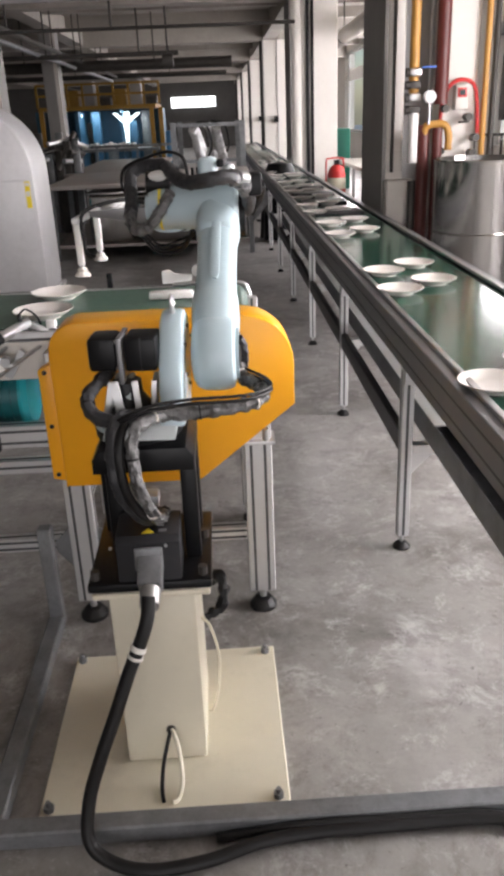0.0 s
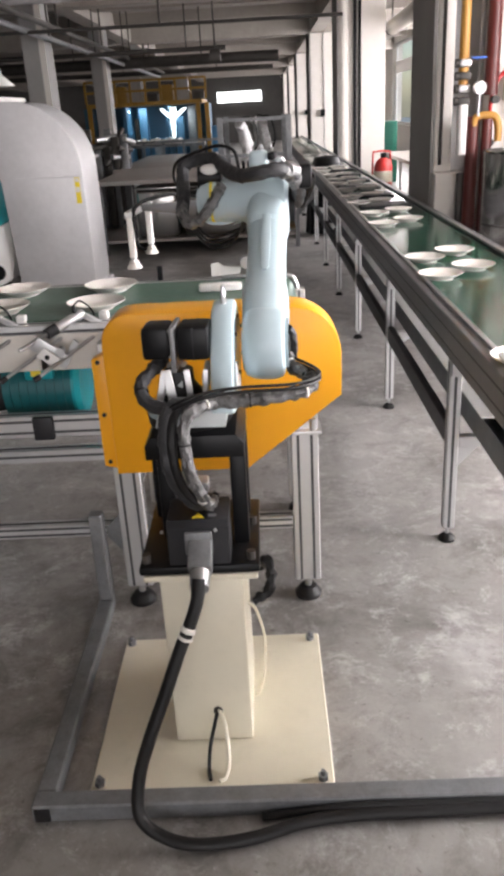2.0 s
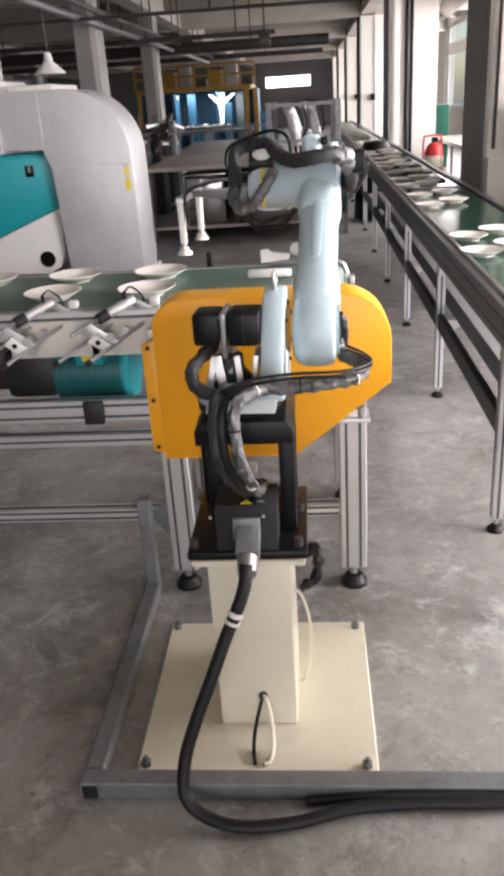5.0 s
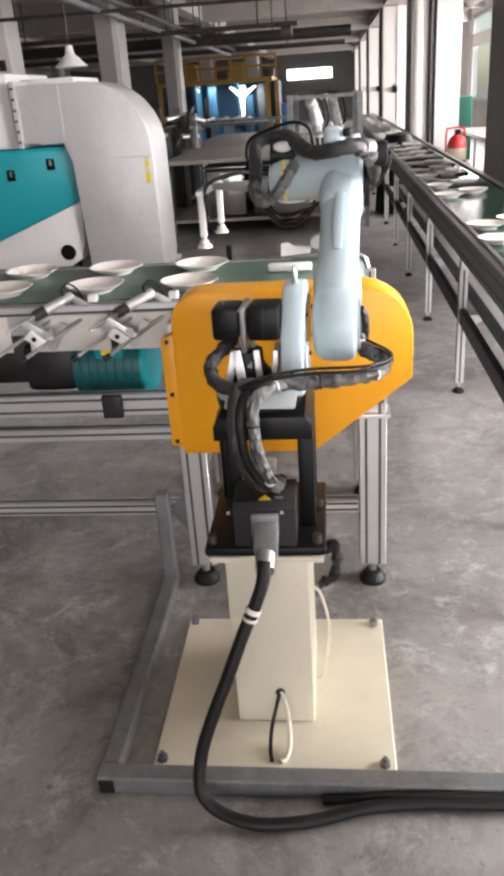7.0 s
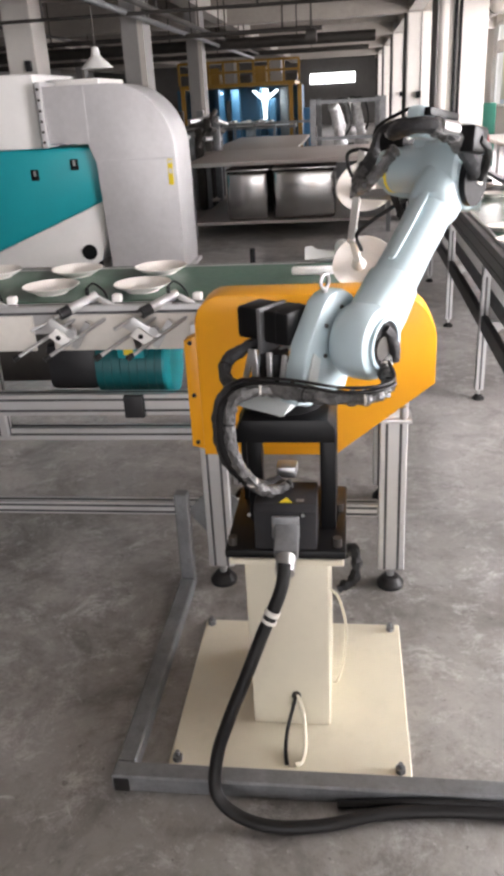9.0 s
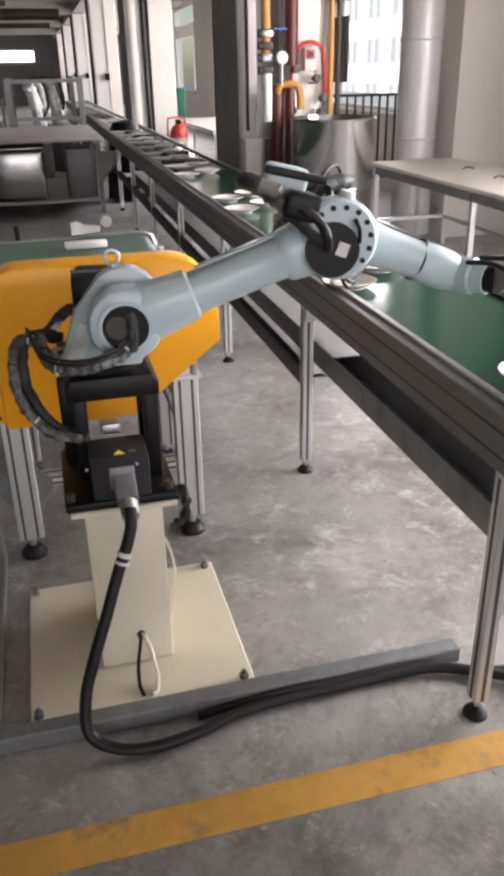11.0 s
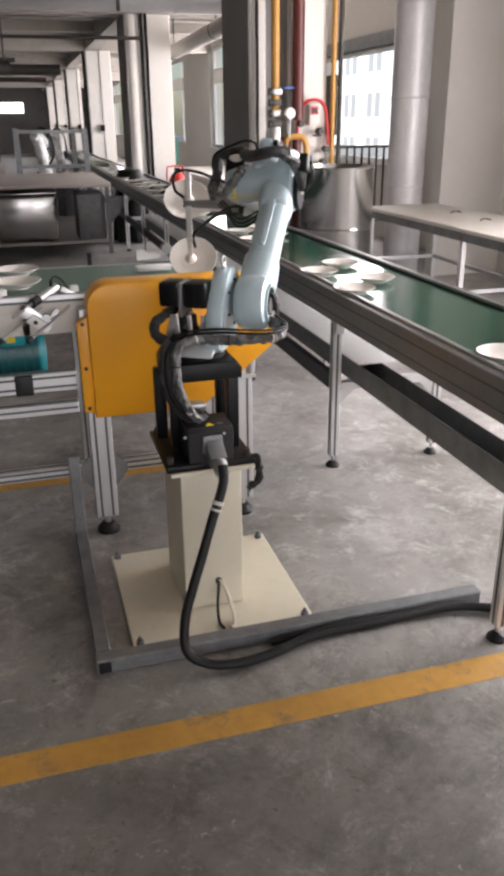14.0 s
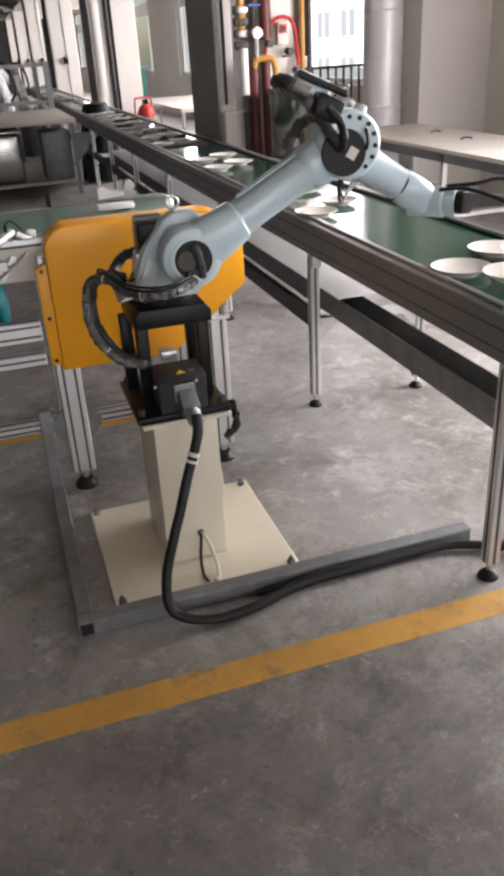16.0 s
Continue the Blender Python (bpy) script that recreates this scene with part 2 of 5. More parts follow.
def box(bm, x0, x1, y0, y1, z0, z1, bevel=0.0, seg=2, m=None):
    """A box with rounded edges, added to bm."""
    made = bmesh.ops.create_cube(bm, size=1)["verts"]
    bmesh.ops.scale(bm, vec=(x1 - x0, y1 - y0, z1 - z0), verts=made)
    bmesh.ops.translate(bm, vec=((x0 + x1) / 2, (y0 + y1) / 2, (z0 + z1) / 2), verts=made)
    if bevel:
        edges = list({e for v in made for e in v.link_edges})
        made = bmesh.ops.bevel(bm, geom=edges, offset=bevel, segments=seg, profile=0.5, affect="EDGES")["verts"]
    if m is not None:
        bmesh.ops.transform(bm, matrix=m, verts=made)
    return bm


def cyl(bm, p, q, r0, r1=None, n=24, caps=True):
    """A tapered cylinder from p to q, added to bm."""
    p, q = Vector(p), Vector(q)
    d = q - p
    m = Matrix.Translation((p + q) / 2) @ d.to_track_quat("Z", "Y").to_matrix().to_4x4()
    bmesh.ops.create_cone(bm, cap_ends=caps, segments=n, radius1=r0, radius2=r0 if r1 is None else r1, depth=d.length, matrix=m)
    return bm


def ball(bm, c, r, sx=1, sy=1, sz=1, u=20, v=12):
    bmesh.ops.create_uvsphere(bm, u_segments=u, v_segments=v, radius=r, matrix=Matrix.Translation(c) @ Matrix.Diagonal((sx, sy, sz, 1)))
    return bm


def lathe(bm, profile, n=40, m=None):
    """A turned shape: profile of (radius, height) about z."""
    rings = []
    for r, z in profile:
        rings.append([bm.verts.new((r * math.cos(2 * math.pi * k / n), r * math.sin(2 * math.pi * k / n), z)) for k in range(n)])
    for a, b in zip(rings, rings[1:]):
        for k in range(n):
            bm.faces.new((a[k], a[(k + 1) % n], b[(k + 1) % n], b[k]))
    if profile[0][0] > 1e-5:
        bm.faces.new(list(reversed(rings[0])))
    if profile[-1][0] > 1e-5:
        bm.faces.new(rings[-1])
    if m is not None:
        bmesh.ops.transform(bm, matrix=m, verts=[v for ring in rings for v in ring])
    return bm


def slab(bm, outline, y0, y1, bevel=0.0, m=None):
    """An outline in x and z pushed through from y0 to y1."""
    vs = [bm.verts.new((x, y0, z)) for x, z in outline]
    f = bm.faces.new(vs)
    ext = bmesh.ops.extrude_face_region(bm, geom=[f])["geom"]
    top = [e for e in ext if isinstance(e, bmesh.types.BMVert)]
    bmesh.ops.translate(bm, vec=(0, y1 - y0, 0), verts=top)
    made = vs + top
    bmesh.ops.recalc_face_normals(bm, faces=list({f for v in made for f in v.link_faces}))
    if bevel:
        rim = [e for e in {e for v in made for e in v.link_edges} if abs(e.verts[0].co.y - e.verts[1].co.y) < 1e-6]
        made = list(set(made) | set(bmesh.ops.bevel(bm, geom=rim, offset=bevel, segments=2, profile=0.5, affect="EDGES")["verts"]))
        made = [v for v in made if v.is_valid]
    if m is not None:
        bmesh.ops.transform(bm, matrix=m, verts=made)
    return bm


def spline(points, steps=8):
    """A smooth line through the points."""
    pts = [Vector(p) for p in points]
    pts = [2 * pts[0] - pts[1]] + pts + [2 * pts[-1] - pts[-2]]
    out = []
    for i in range(1, len(pts) - 2):
        a, b, c, d = pts[i - 1 : i + 3]
        for k in range(steps):
            t = k / steps
            out.append(0.5 * (2 * b + (c - a) * t + (2 * a - 5 * b + 4 * c - d) * t * t + (3 * b - a - 3 * c + d) * t ** 3))
    out.append(pts[-2])
    return out


def tube(bm, points, r, n=12, steps=8, wave=0.0, every=3):
    """A hose along a smooth line; wave: the height of its folds."""
    line = spline(points, steps)
    up = Vector((0.13, 0.21, 1)).normalized()
    rings = []
    for i, c in enumerate(line):
        d = (line[min(i + 1, len(line) - 1)] - line[max(i - 1, 0)]).normalized()
        s = d.cross(up)
        s = s.normalized() if s.length > 1e-3 else d.orthogonal().normalized()
        w = d.cross(s)
        up = w * (1 if w.dot(up) > 0 else -1)
        rad = r * (1 + 0.6 * wave * (1 if (i // every) % 2 else -1) * (0.4 + 1.4 * noise.noise(c * 24)))
        crease = [1 + 2.6 * wave * noise.noise(c * 62 + Vector((math.cos(2 * math.pi * k / n), math.sin(2 * math.pi * k / n), 0)) * 2.8) for k in range(n)]
        rings.append([bm.verts.new(c + rad * crease[k] * (math.cos(2 * math.pi * k / n) * s + math.sin(2 * math.pi * k / n) * w)) for k in range(n)])
    for a, b in zip(rings, rings[1:]):
        for k in range(n):
            bm.faces.new((a[k], a[(k + 1) % n], b[(k + 1) % n], b[k]))
    bm.faces.new(list(reversed(rings[0])))
    bm.faces.new(rings[-1])
    return bm


def mesh_of(name, bm, material, smooth=35):
    bmesh.ops.recalc_face_normals(bm, faces=bm.faces)
    me = bpy.data.meshes.new(name)
    bm.to_mesh(me)
    bm.free()
    me.materials.append(material)
    if smooth:
        me.shade_smooth()
        me.set_sharp_from_angle(angle=radians(smooth))
    return me


def part(name, bm, material, parent=None, label="", smooth=35):
    """Links a bmesh as one mesh object under a thing or a part."""
    ob = new(name, mesh_of(name, bm, material, smooth))
    ob.parent = parent
    return tagged(ob, label)


def thing(name, label, category, m=None, group="", kind=""):
    ob = new(name)
    ob.empty_display_size = 0.05
    ob.matrix_basis = m if m is not None else Matrix()
    return tagged(ob, label, category, group, kind)


def solid(name, bm, material, label, category="", kind="", group="", smooth=35):
    return tagged(part(name, bm, material, None, "", smooth), label, category, group, kind)


def profile_bar(parent, p, q, w=0.045, h=None, slots=2, name="rail", sideways=(0, 1, 0)):
    """A slotted aluminium bar from p to q, with its dark grooves as a part of it."""
    h = h or w
    p, q = Vector(p), Vector(q)
    d = (q - p).normalized()
    s = Vector(sideways)
    s = (s - d * s.dot(d)).normalized()
    u = d.cross(s)
    m = Matrix.Translation(p) @ Matrix((s, u, d)).transposed().to_4x4()
    ln = (q - p).length
    bar = part(name, box(B(), -w / 2, w / 2, -h / 2, h / 2, 0, ln, 0.003, 1, m), ALU, parent)
    bm = bmesh.new()
    for side in (-1, 1):
        for k in range(slots):
            o = (k + 0.5) / slots * h - h / 2
            box(bm, side * w / 2 - 0.001, side * w / 2 + 0.001, o - 0.0042, o + 0.0042, 0.004, ln - 0.004, m=m)
        box(bm, -0.0042, 0.0042, side * h / 2 - 0.001, side * h / 2 + 0.001, 0.004, ln - 0.004, m=m)
    part("groove", bm, SLOT, bar, "dark slot")
    return bar


def levelling_foot(parent, x, y, top, r=0.032):
    foot = part("foot", lathe(B(), [(r, 0), (r, 0.008), (r * 0.62, 0.022), (r * 0.3, 0.028), (0, 0.028)], 20, Matrix.Translation((x, y, 0))), RUBBER, parent, "black rubber levelling foot")
    part("stem", cyl(B(), (x, y, 0.02), (x, y, top), 0.007, n=10), STEEL, foot)

# structure -------------------------------------------------------------------
floor = solid("floor", box(B(), -16, 4.6, -7, 46, -0.2, 0), FLOOR, "worn grey power-floated concrete factory floor", kind="structure", smooth=0)
ground = solid("ground", box(B(), -60, 70, -60, 110, -0.5, -0.205), FLOOR, "grey concrete yard outside the hall", kind="structure", smooth=0)
yl = bmesh.new()
box(yl, -9.0, 0.2, 1.05, 1.15, 0.0, 0.0012)
box(yl, 0.2, 4.2, 1.05, 1.15, 0.0, 0.0012)
box(yl, -6.0, 0.0, 2.82, 2.885, 0.0, 0.0012)
solid("floor_marking", yl, LINE, "scuffed yellow painted lines on the concrete floor", kind="structure", smooth=0)
solid("wall_left", box(B(), -14.3, -14, -7, 46, 0, 3.75), GREYCOL, "dim grey plaster side wall", kind="structure", smooth=0)
solid("wall_far", box(B(), -14, 4.2, 45.7, 46, 0, 3.75), DIMWALL, "far end wall, plaster darkened to look dim", kind="structure", smooth=0)
# unseen wall, added with an opening for the fill from behind
gb = bmesh.new()
box(gb, -14, -2.4, -7.2, -7, 0, 3.75)
box(gb, 4.0, 4.6, -7.2, -7, 0, 3.75)
box(gb, -2.4, 4.0, -7.2, -7, 3.2, 3.75)
solid("wall_gate", gb, PLASTER, "unseen plaster wall with an open gate, added behind the camera", kind="structure", smooth=0)
# right wall with its row of window openings
rw = bmesh.new()
# the first two openings are out of view, added for the side light
OPEN = [(-4.6, -1.8, 0.6, 3.2), (0.6, 3.6, 0.6, 3.2), (9.1, 12.6, 0.98, 2.46)] + [(16.5 + 6.8 * k, 20.1 + 6.8 * k, 0.95, 3.2) for k in range(4)]
edge = -7.0
for a, b, lo, hi in OPEN:
    box(rw, 4.2, 4.5, edge, a, 0, 3.75)
    box(rw, 4.2, 4.5, a, b, 0, lo)
    box(rw, 4.2, 4.5, a, b, hi, 3.75)
    edge = b
box(rw, 4.2, 4.5, edge, 46, 0, 3.75)
solid("wall_right", rw, PLASTER, "pale plaster outer wall with tall windows", kind="structure", smooth=0)
for k, (a, b, lo, hi) in enumerate(OPEN[2:]):
    win = thing("window_%d" % (k + 1), "tall steel-framed factory window with clear panes", "window", kind="structure")
    fr = bmesh.new()
    for y in (a + 0.03, a + 0.72, b - 0.03):
        box(fr, 4.3, 4.36, y - 0.03, y + 0.03, lo, hi)
    for z in (lo + 0.03, hi - 0.03) if k == 0 else (lo + 0.03, 2.42, 2.70, hi - 0.03):
        box(fr, 4.302, 4.358, a, b, z - 0.025, z + 0.025)
    if k:
        box(fr, 4.31, 4.35, a, b, 2.42, 2.70)
    else:
        part("shutter", box(B(), 4.24, 4.29, b - 0.75, b - 0.1, 1.32, 2.2, 0.006), IRON, win, "dark folded shutter")
        part("lintel", box(B(), 4.14, 4.30, a - 0.1, b + 0.1, 2.46, 2.62, 0.006), GALV, win, "blue-grey lintel beam")
    part("window_frame", fr, WHITE, win, smooth=0)
    part("window_sill", box(B(), 4.12, 4.3, a - 0.05, b + 0.05, lo - 0.04, lo, 0.006), PLASTER, win)

solid("wall_bay", box(B(), 3.45, 4.2, 6.9, 7.1, 0, 3.47), PLASTER, "pale plaster return wall beside the window bay", kind="structure", smooth=0)
# ceiling with deep beams
ROW = [6.15 + 6.82 * k for k in range(-1, 6)]
cb = bmesh.new()
box(cb, -14.3, 4.6, -7.2, 46, 3.47, 3.75)
for y in ROW:
    box(cb, -14, 4.2, y + 0.05, y + 0.40, 3.08, 3.47)
    for j in (1, 2):
        box(cb, -14, 4.2, y + 2.27 * j + 0.1, y + 2.27 * j + 0.28, 3.27, 3.47)
for x in (-12.6, -8.4, -3.15, 1.2):
    box(cb, x, x + 0.30, -7, 45.7, 3.12, 3.47)
solid("ceiling", cb, CEIL, "sooty concrete ceiling with deep beams", kind="structure", smooth=0)

# columns
for k, y in enumerate(ROW[1:]):
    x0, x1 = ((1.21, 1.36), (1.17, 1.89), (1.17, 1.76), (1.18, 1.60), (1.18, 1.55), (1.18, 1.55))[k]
    col = thing("column", "square cream column, its flank greyed as if shaded", "column", kind="structure")
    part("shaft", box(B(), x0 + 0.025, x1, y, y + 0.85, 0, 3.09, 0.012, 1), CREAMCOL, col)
    # thin grey layer puts the flank's shade into the colour
    part("side_cladding", box(B(), x0, x0 + 0.025, y, y + 0.85, 0.0, 3.09, 0.004, 1), GREYCOL, col, "column flank, greyed to stand for its shade")
    part("paint_edge", box(B(), x0 + 0.03, x1, y - 0.003, y + 0.001, 0, 1.1), CREAMCOL, col, "cream skirting coat")
    if k == 1:
        part("downpipe", cyl(B(), (1.268, y + 0.062, 0.0), (1.268, y + 0.062, 3.08), 0.092, n=32), CREAMCOL, col, "pale round downpipe")
        for x, rad in ((1.435, 0.024), (1.505, 0.022)):
            part("conduit", cyl(B(), (x, y - 0.03, 0.0), (x, y - 0.03, 3.09), rad, n=12), BLACK, col, "black conduit")
    if k >= 2:
        part("conduit", cyl(B(), (x0 + 0.33, y - 0.012, 0.0), (x0 + 0.33, y - 0.012, 3.09), 0.010, n=8), GREYCOL, col, "thin conduit")
        part("conduit", cyl(B(), (x0 - 0.03, y + 0.1, 0.0), (x0 - 0.03, y + 0.1, 3.09), 0.03, n=12), IRON, col, "dark downpipe")
        part("switch_box", box(B(), x0 + 0.24, x0 + 0.34, y - 0.09, y - 0.005, 1.35, 1.49, 0.006), BLACK, col, "small dark switch box")
for k, y in enumerate(ROW[1:5]):
    for x in (-2.83, -8.6, -12.8):
        if x > -4 and k not in (1, 2):
            continue
        if x > -4:
            y, x = ((11.0, -2.83), (16.4, -3.02))[k - 1]
        c = thing("column", "square plastered column in the hall, grey with a pale edge", "column", kind="structure")
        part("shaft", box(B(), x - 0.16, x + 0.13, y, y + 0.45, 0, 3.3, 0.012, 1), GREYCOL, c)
        part("corner_strip", box(B(), x + 0.06, x + 0.135, y - 0.004, y, 0, 3.3), CREAMCOL, c, "pale strip along the corner")

c = thing("column", "wide cream plastered column behind the teal machine", "column", kind="structure")
part("shaft", box(B(), -4.55, -4.16, 11.0, 11.5, 0, 3.3, 0.012, 1), CREAMCOL, c)
part("junction_box", box(B(), -4.30, -4.22, 10.94, 10.999, 2.00, 2.13, 0.006), DARK, c, "small dark junction box")

# right conveyor --------------------------------------------------------------
LEGS = [-0.2 + 1.42 * k for k in range(17)]
conveyor = thing("belt_conveyor", "long aluminium-framed belt conveyor with a glossy green belt", "conveyor")
Y0, Y1 = -0.9, 23.0
for x, s in ((0.602, -1), (1.128, 1)):
    # darker aluminium than the legs, with the side face's shade in its colour
    rail = part("side_rail", box(B(), x - 0.022, x + 0.022, Y0, Y1, 0.712, 0.846, 0.003, 1), DULL, conveyor, "slotted aluminium side rail, darkened for its shaded face")
    g = bmesh.new()
    for z in (0.748, 0.806):
        box(g, x + s * 0.022 - 0.001, x + s * 0.022 + 0.001, Y0, Y1, z - 0.003, z + 0.003)
    part("groove", g, SLOT, rail, "dark slot")
    part("guide_strip", box(B(), x - s * 0.024 - 0.011, x - s * 0.024 + 0.011, Y0, Y1, 0.842, 0.856, 0.003, 1), STEEL, conveyor, "bright edge strip")
bb = bmesh.new()
n = 120
for k in range(n):
    a, b = Y0 + (Y1 - Y0) * k / n, Y0 + (Y1 - Y0) * (k + 1) / n
    box(bb, 0.632, 1.098, a, b, 0.826, 0.838)
bmesh.ops.remove_doubles(bb, verts=bb.verts, dist=1e-5)
part("belt", bb, BELT, conveyor, "glossy dark green PVC belt", 0)
part("belt_bed", box(B(), 0.63, 1.10, Y0, Y1, 0.75, 0.824), DARK, conveyor)
for k, y in enumerate(LEGS):
    for x in (0.604, 1.128):
        leg = part("leg", box(B(), x - 0.021, x + 0.021, y - 0.021, y + 0.021, 0.055, 0.712, 0.003, 1), ALU, conveyor)
        g = bmesh.new()
        for s in (-1, 1):
            box(g, x - 0.005, x + 0.005, y + s * 0.021 - 0.001, y + s * 0.021 + 0.001, 0.06, 0.70)
            box(g, x + s * 0.021 - 0.001, x + s * 0.021 + 0.001, y - 0.005, y + 0.005, 0.06, 0.70)
        part("groove", g, SLOT, leg, "dark slot")
        levelling_foot(conveyor, x, y, 0.06)
    part("cross_tie", box(B(), 0.626, 1.106, y - 0.018, y + 0.018, 0.385, 0.425, 0.003, 1), ALU, conveyor)
    for x, s in ((0.626, 1), (1.106, -1)):
        part("gusset", slab(B(), [(x, 0.385), (x + s * 0.07, 0.385), (x, 0.31)], y - 0.012, y + 0.012), ALU, conveyor)
    part("corner_bracket", slab(B(), [(0.585, 0.712), (0.623, 0.712), (0.623, 0.66), (0.585, 0.66)], y - 0.045, y - 0.021), ALU, conveyor)
for a, b in zip(LEGS[2:-1], LEGS[3:]):
    part("side_tie", box(B(), 0.588, 0.620, a + 0.021, b - 0.021, 0.38, 0.46, 0.003, 1), DARK, conveyor, "dark steel tie between the legs")
# cable trough under the belt: open in front, covered further on
tr = slab(B(), [(0.684, 0.520), (0.684, 0.425), (0.800, 0.425), (0.800, 0.520), (0.796, 0.520), (0.796, 0.429), (0.688, 0.429), (0.688, 0.520)], Y0, 9.0)
part("cable_trough", tr, GALV, conveyor, "open galvanised cable trough")
part("trough_cover", box(B(), 0.680, 0.99, 2.55, 9.0, 0.521, 0.526), WHITE, conveyor, "white sheet laid on the trough")

# pale plates -----------------------------------------------------------------
def plate_mesh():
    bm = bmesh.new()
    lathe(bm, [(0.0, 0.004), (0.045, 0.004), (0.050, 0.0), (0.054, 0.0), (0.056, 0.005), (0.075, 0.013), (0.094, 0.024), (0.0955, 0.0265),
               (0.094, 0.0275), (0.074, 0.0175), (0.058, 0.0095), (0.050, 0.0075), (0.0, 0.0075)], 44)
    return mesh_of("plate", bm, PLATE, 40)


PLATE_MESH = plate_mesh()


def plate(label, group, m):
    ob = new("plate", PLATE_MESH)
    ob.matrix_basis = m
    return tagged(ob, label, "plate", group)


BELT_SPEED = 0.075
right_plates = []
pairs = [(0.68, 2.02, 0.865, 2.20), (0.675, 1.57, 0.862, 1.77), (0.70, 3.22, 0.88, 3.38), (0.715, 3.62, 0.89, 3.78), (0.70, 4.83, 0.88, 5.0), (0.71, 5.35, 0.90, 5.5)]
rng = random.Random(4)
y = 6.0
while y < 21:
    pairs.append((0.70 + rng.uniform(-0.02, 0.02), y, 0.89 + rng.uniform(-0.02, 0.02), y + rng.uniform(0.1, 0.2)))
    y += rng.choice((0.42, 0.46, 0.62, 0.9))
for x0, y0, x1, y1 in pairs:
    for x, yy in ((x0, y0), (x1, y1)):
        right_plates.append((plate("off-white unglazed ceramic plate on the green belt", "plates on the long conveyor", pose(x, yy, 0.838)), x, yy))
# dark slabs added in place of far plates that lie in shade
far_dark_slabs = []
for k in range(6):
    yy = 5.9 + 0.75 * k
    bd = solid("drying_board", box(B(), 0.68, 1.04, yy, yy + 0.32, 0.838, 0.852, 0.004), DARK, "flat dark slab standing for far plates in shade", "board", group="boards on the conveyor")

# left conveyor, guard and its legs ------------------------------------------
ZB = 0.962
feeder = thing("feed_conveyor", "aluminium-framed feed conveyor with a dusty green belt", "conveyor")
fb = bmesh.new()
slab(fb, [(0.02 + 0.05 * math.cos(radians(a)), ZB - 0.05 + 0.05 * math.sin(radians(a))) for a in range(-90, 91, 15)] + [(-5.0, ZB), (-5.0, ZB - 0.1)], 2.44, 2.95)
part("belt", fb, BELT2, feeder, "dusty green belt")
part("belt_end_rim", tube(B(), [(-0.2, 2.965, ZB + 0.004), (0.03, 2.965, ZB + 0.004), (0.075, 2.965, ZB - 0.03), (0.078, 2.965, ZB - 0.09)], 0.009, 8), STEEL, feeder, "bright bent edge strip")
profile_bar(feeder, (-5.0, 2.41, 0.915), (0.0, 2.41, 0.915), 0.045, 0.09, 2, "side_rail", (0, 1, 0))
profile_bar(feeder, (-5.0, 2.99, 0.915), (0.0, 2.99, 0.915), 0.045, 0.09, 2, "side_rail", (0, 1, 0))
profile_bar(feeder, (-5.0, 2.40, 0.63), (-0.57, 2.40, 0.63), 0.045, 0.075, 2, "lower_rail")
profile_bar(feeder, (-5.0, 2.46, 0.50), (-0.57, 2.46, 0.50), 0.045, 0.045, 1, "lower_rail")
profile_bar(feeder, (-5.0, 2.345, 0.275), (-0.53, 2.345, 0.275), 0.045, 0.045, 2, "bottom_rail")
profile_bar(feeder, (-0.49, 2.345, 0.275), (0.02, 2.345, 0.275), 0.045, 0.045, 2, "bottom_rail")
for x in (-0.505, 0.062):
    for yy in (2.315, 2.93):
        profile_bar(feeder, (x, yy, 0.07), (x, yy, 0.92), 0.045, 0.085, 2, "leg", (0, 1, 0))
        part("foot", lathe(B(), [(0.045, 0), (0.045, 0.012), (0.028, 0.035), (0.012, 0.04), (0, 0.04)], 20, Matrix.Translation((x, yy, 0))), RUBBER, feeder, "black rubber foot")
        part("stem", cyl(B(), (x, yy, 0.03), (x, yy, 0.08), 0.012, n=10), STEEL, feeder)
    for s in (-1, 1) if x < 0 else ():
        part("gusset", slab(B(), [(x + s * 0.045, 0.335), (x + s * 0.095, 0.285), (x + s * 0.095, 0.255), (x + s * 0.045, 0.19)], 2.316, 2.326), GALV, feeder)
    profile_bar(feeder, (x, 2.34, 0.40), (x, 2.91, 0.40), 0.04, 0.04, 1, "cross_tie", (1, 0, 0))
profile_bar(feeder, (-1.27, 2.435, 0.50), (-1.27, 2.435, 0.87), 0.045, 0.06, 1, "post")
for x in (-2.9, -4.6):
    for yy in (2.46, 2.93):
        profile_bar(feeder, (x, yy, 0.07), (x, yy, 0.87), 0.045, 0.045, 1, "leg")
        levelling_foot(feeder, x, yy, 0.08)
part("clamp_block", box(B(), -0.80, -0.735, 2.355, 2.377, 0.592, 0.668, 0.004), DARK, feeder, "dark clamp block")
part("clamp_block", box(B(), -1.40, -1.33, 2.355, 2.377, 0.575, 0.685, 0.004), DARK, feeder, "dark clamp block")
# end bracket on the belt
part("stop_bracket", slab(B(), [(-0.235, 0.0), (-0.13, 0.008), (-0.125, 0.03), (-0.19, 0.036), (-0.21, 0.05), (-0.235, 0.045)], 2.93, 2.945, m=Matrix.Translation((0, 0, ZB + 0.016))), WHITE, feeder, "white bracket plate")
part("stop_rod", cyl(B(), (-0.105, 2.90, ZB + 0.065), (-0.105, 2.95, ZB + 0.065), 0.022, n=18), STEEL, feeder)
part("stop_finger", box(B(), -0.27, -0.12, 2.72, 2.76, ZB + 0.004, ZB + 0.030, 0.008), WHITE, feeder, "white plastic stop")
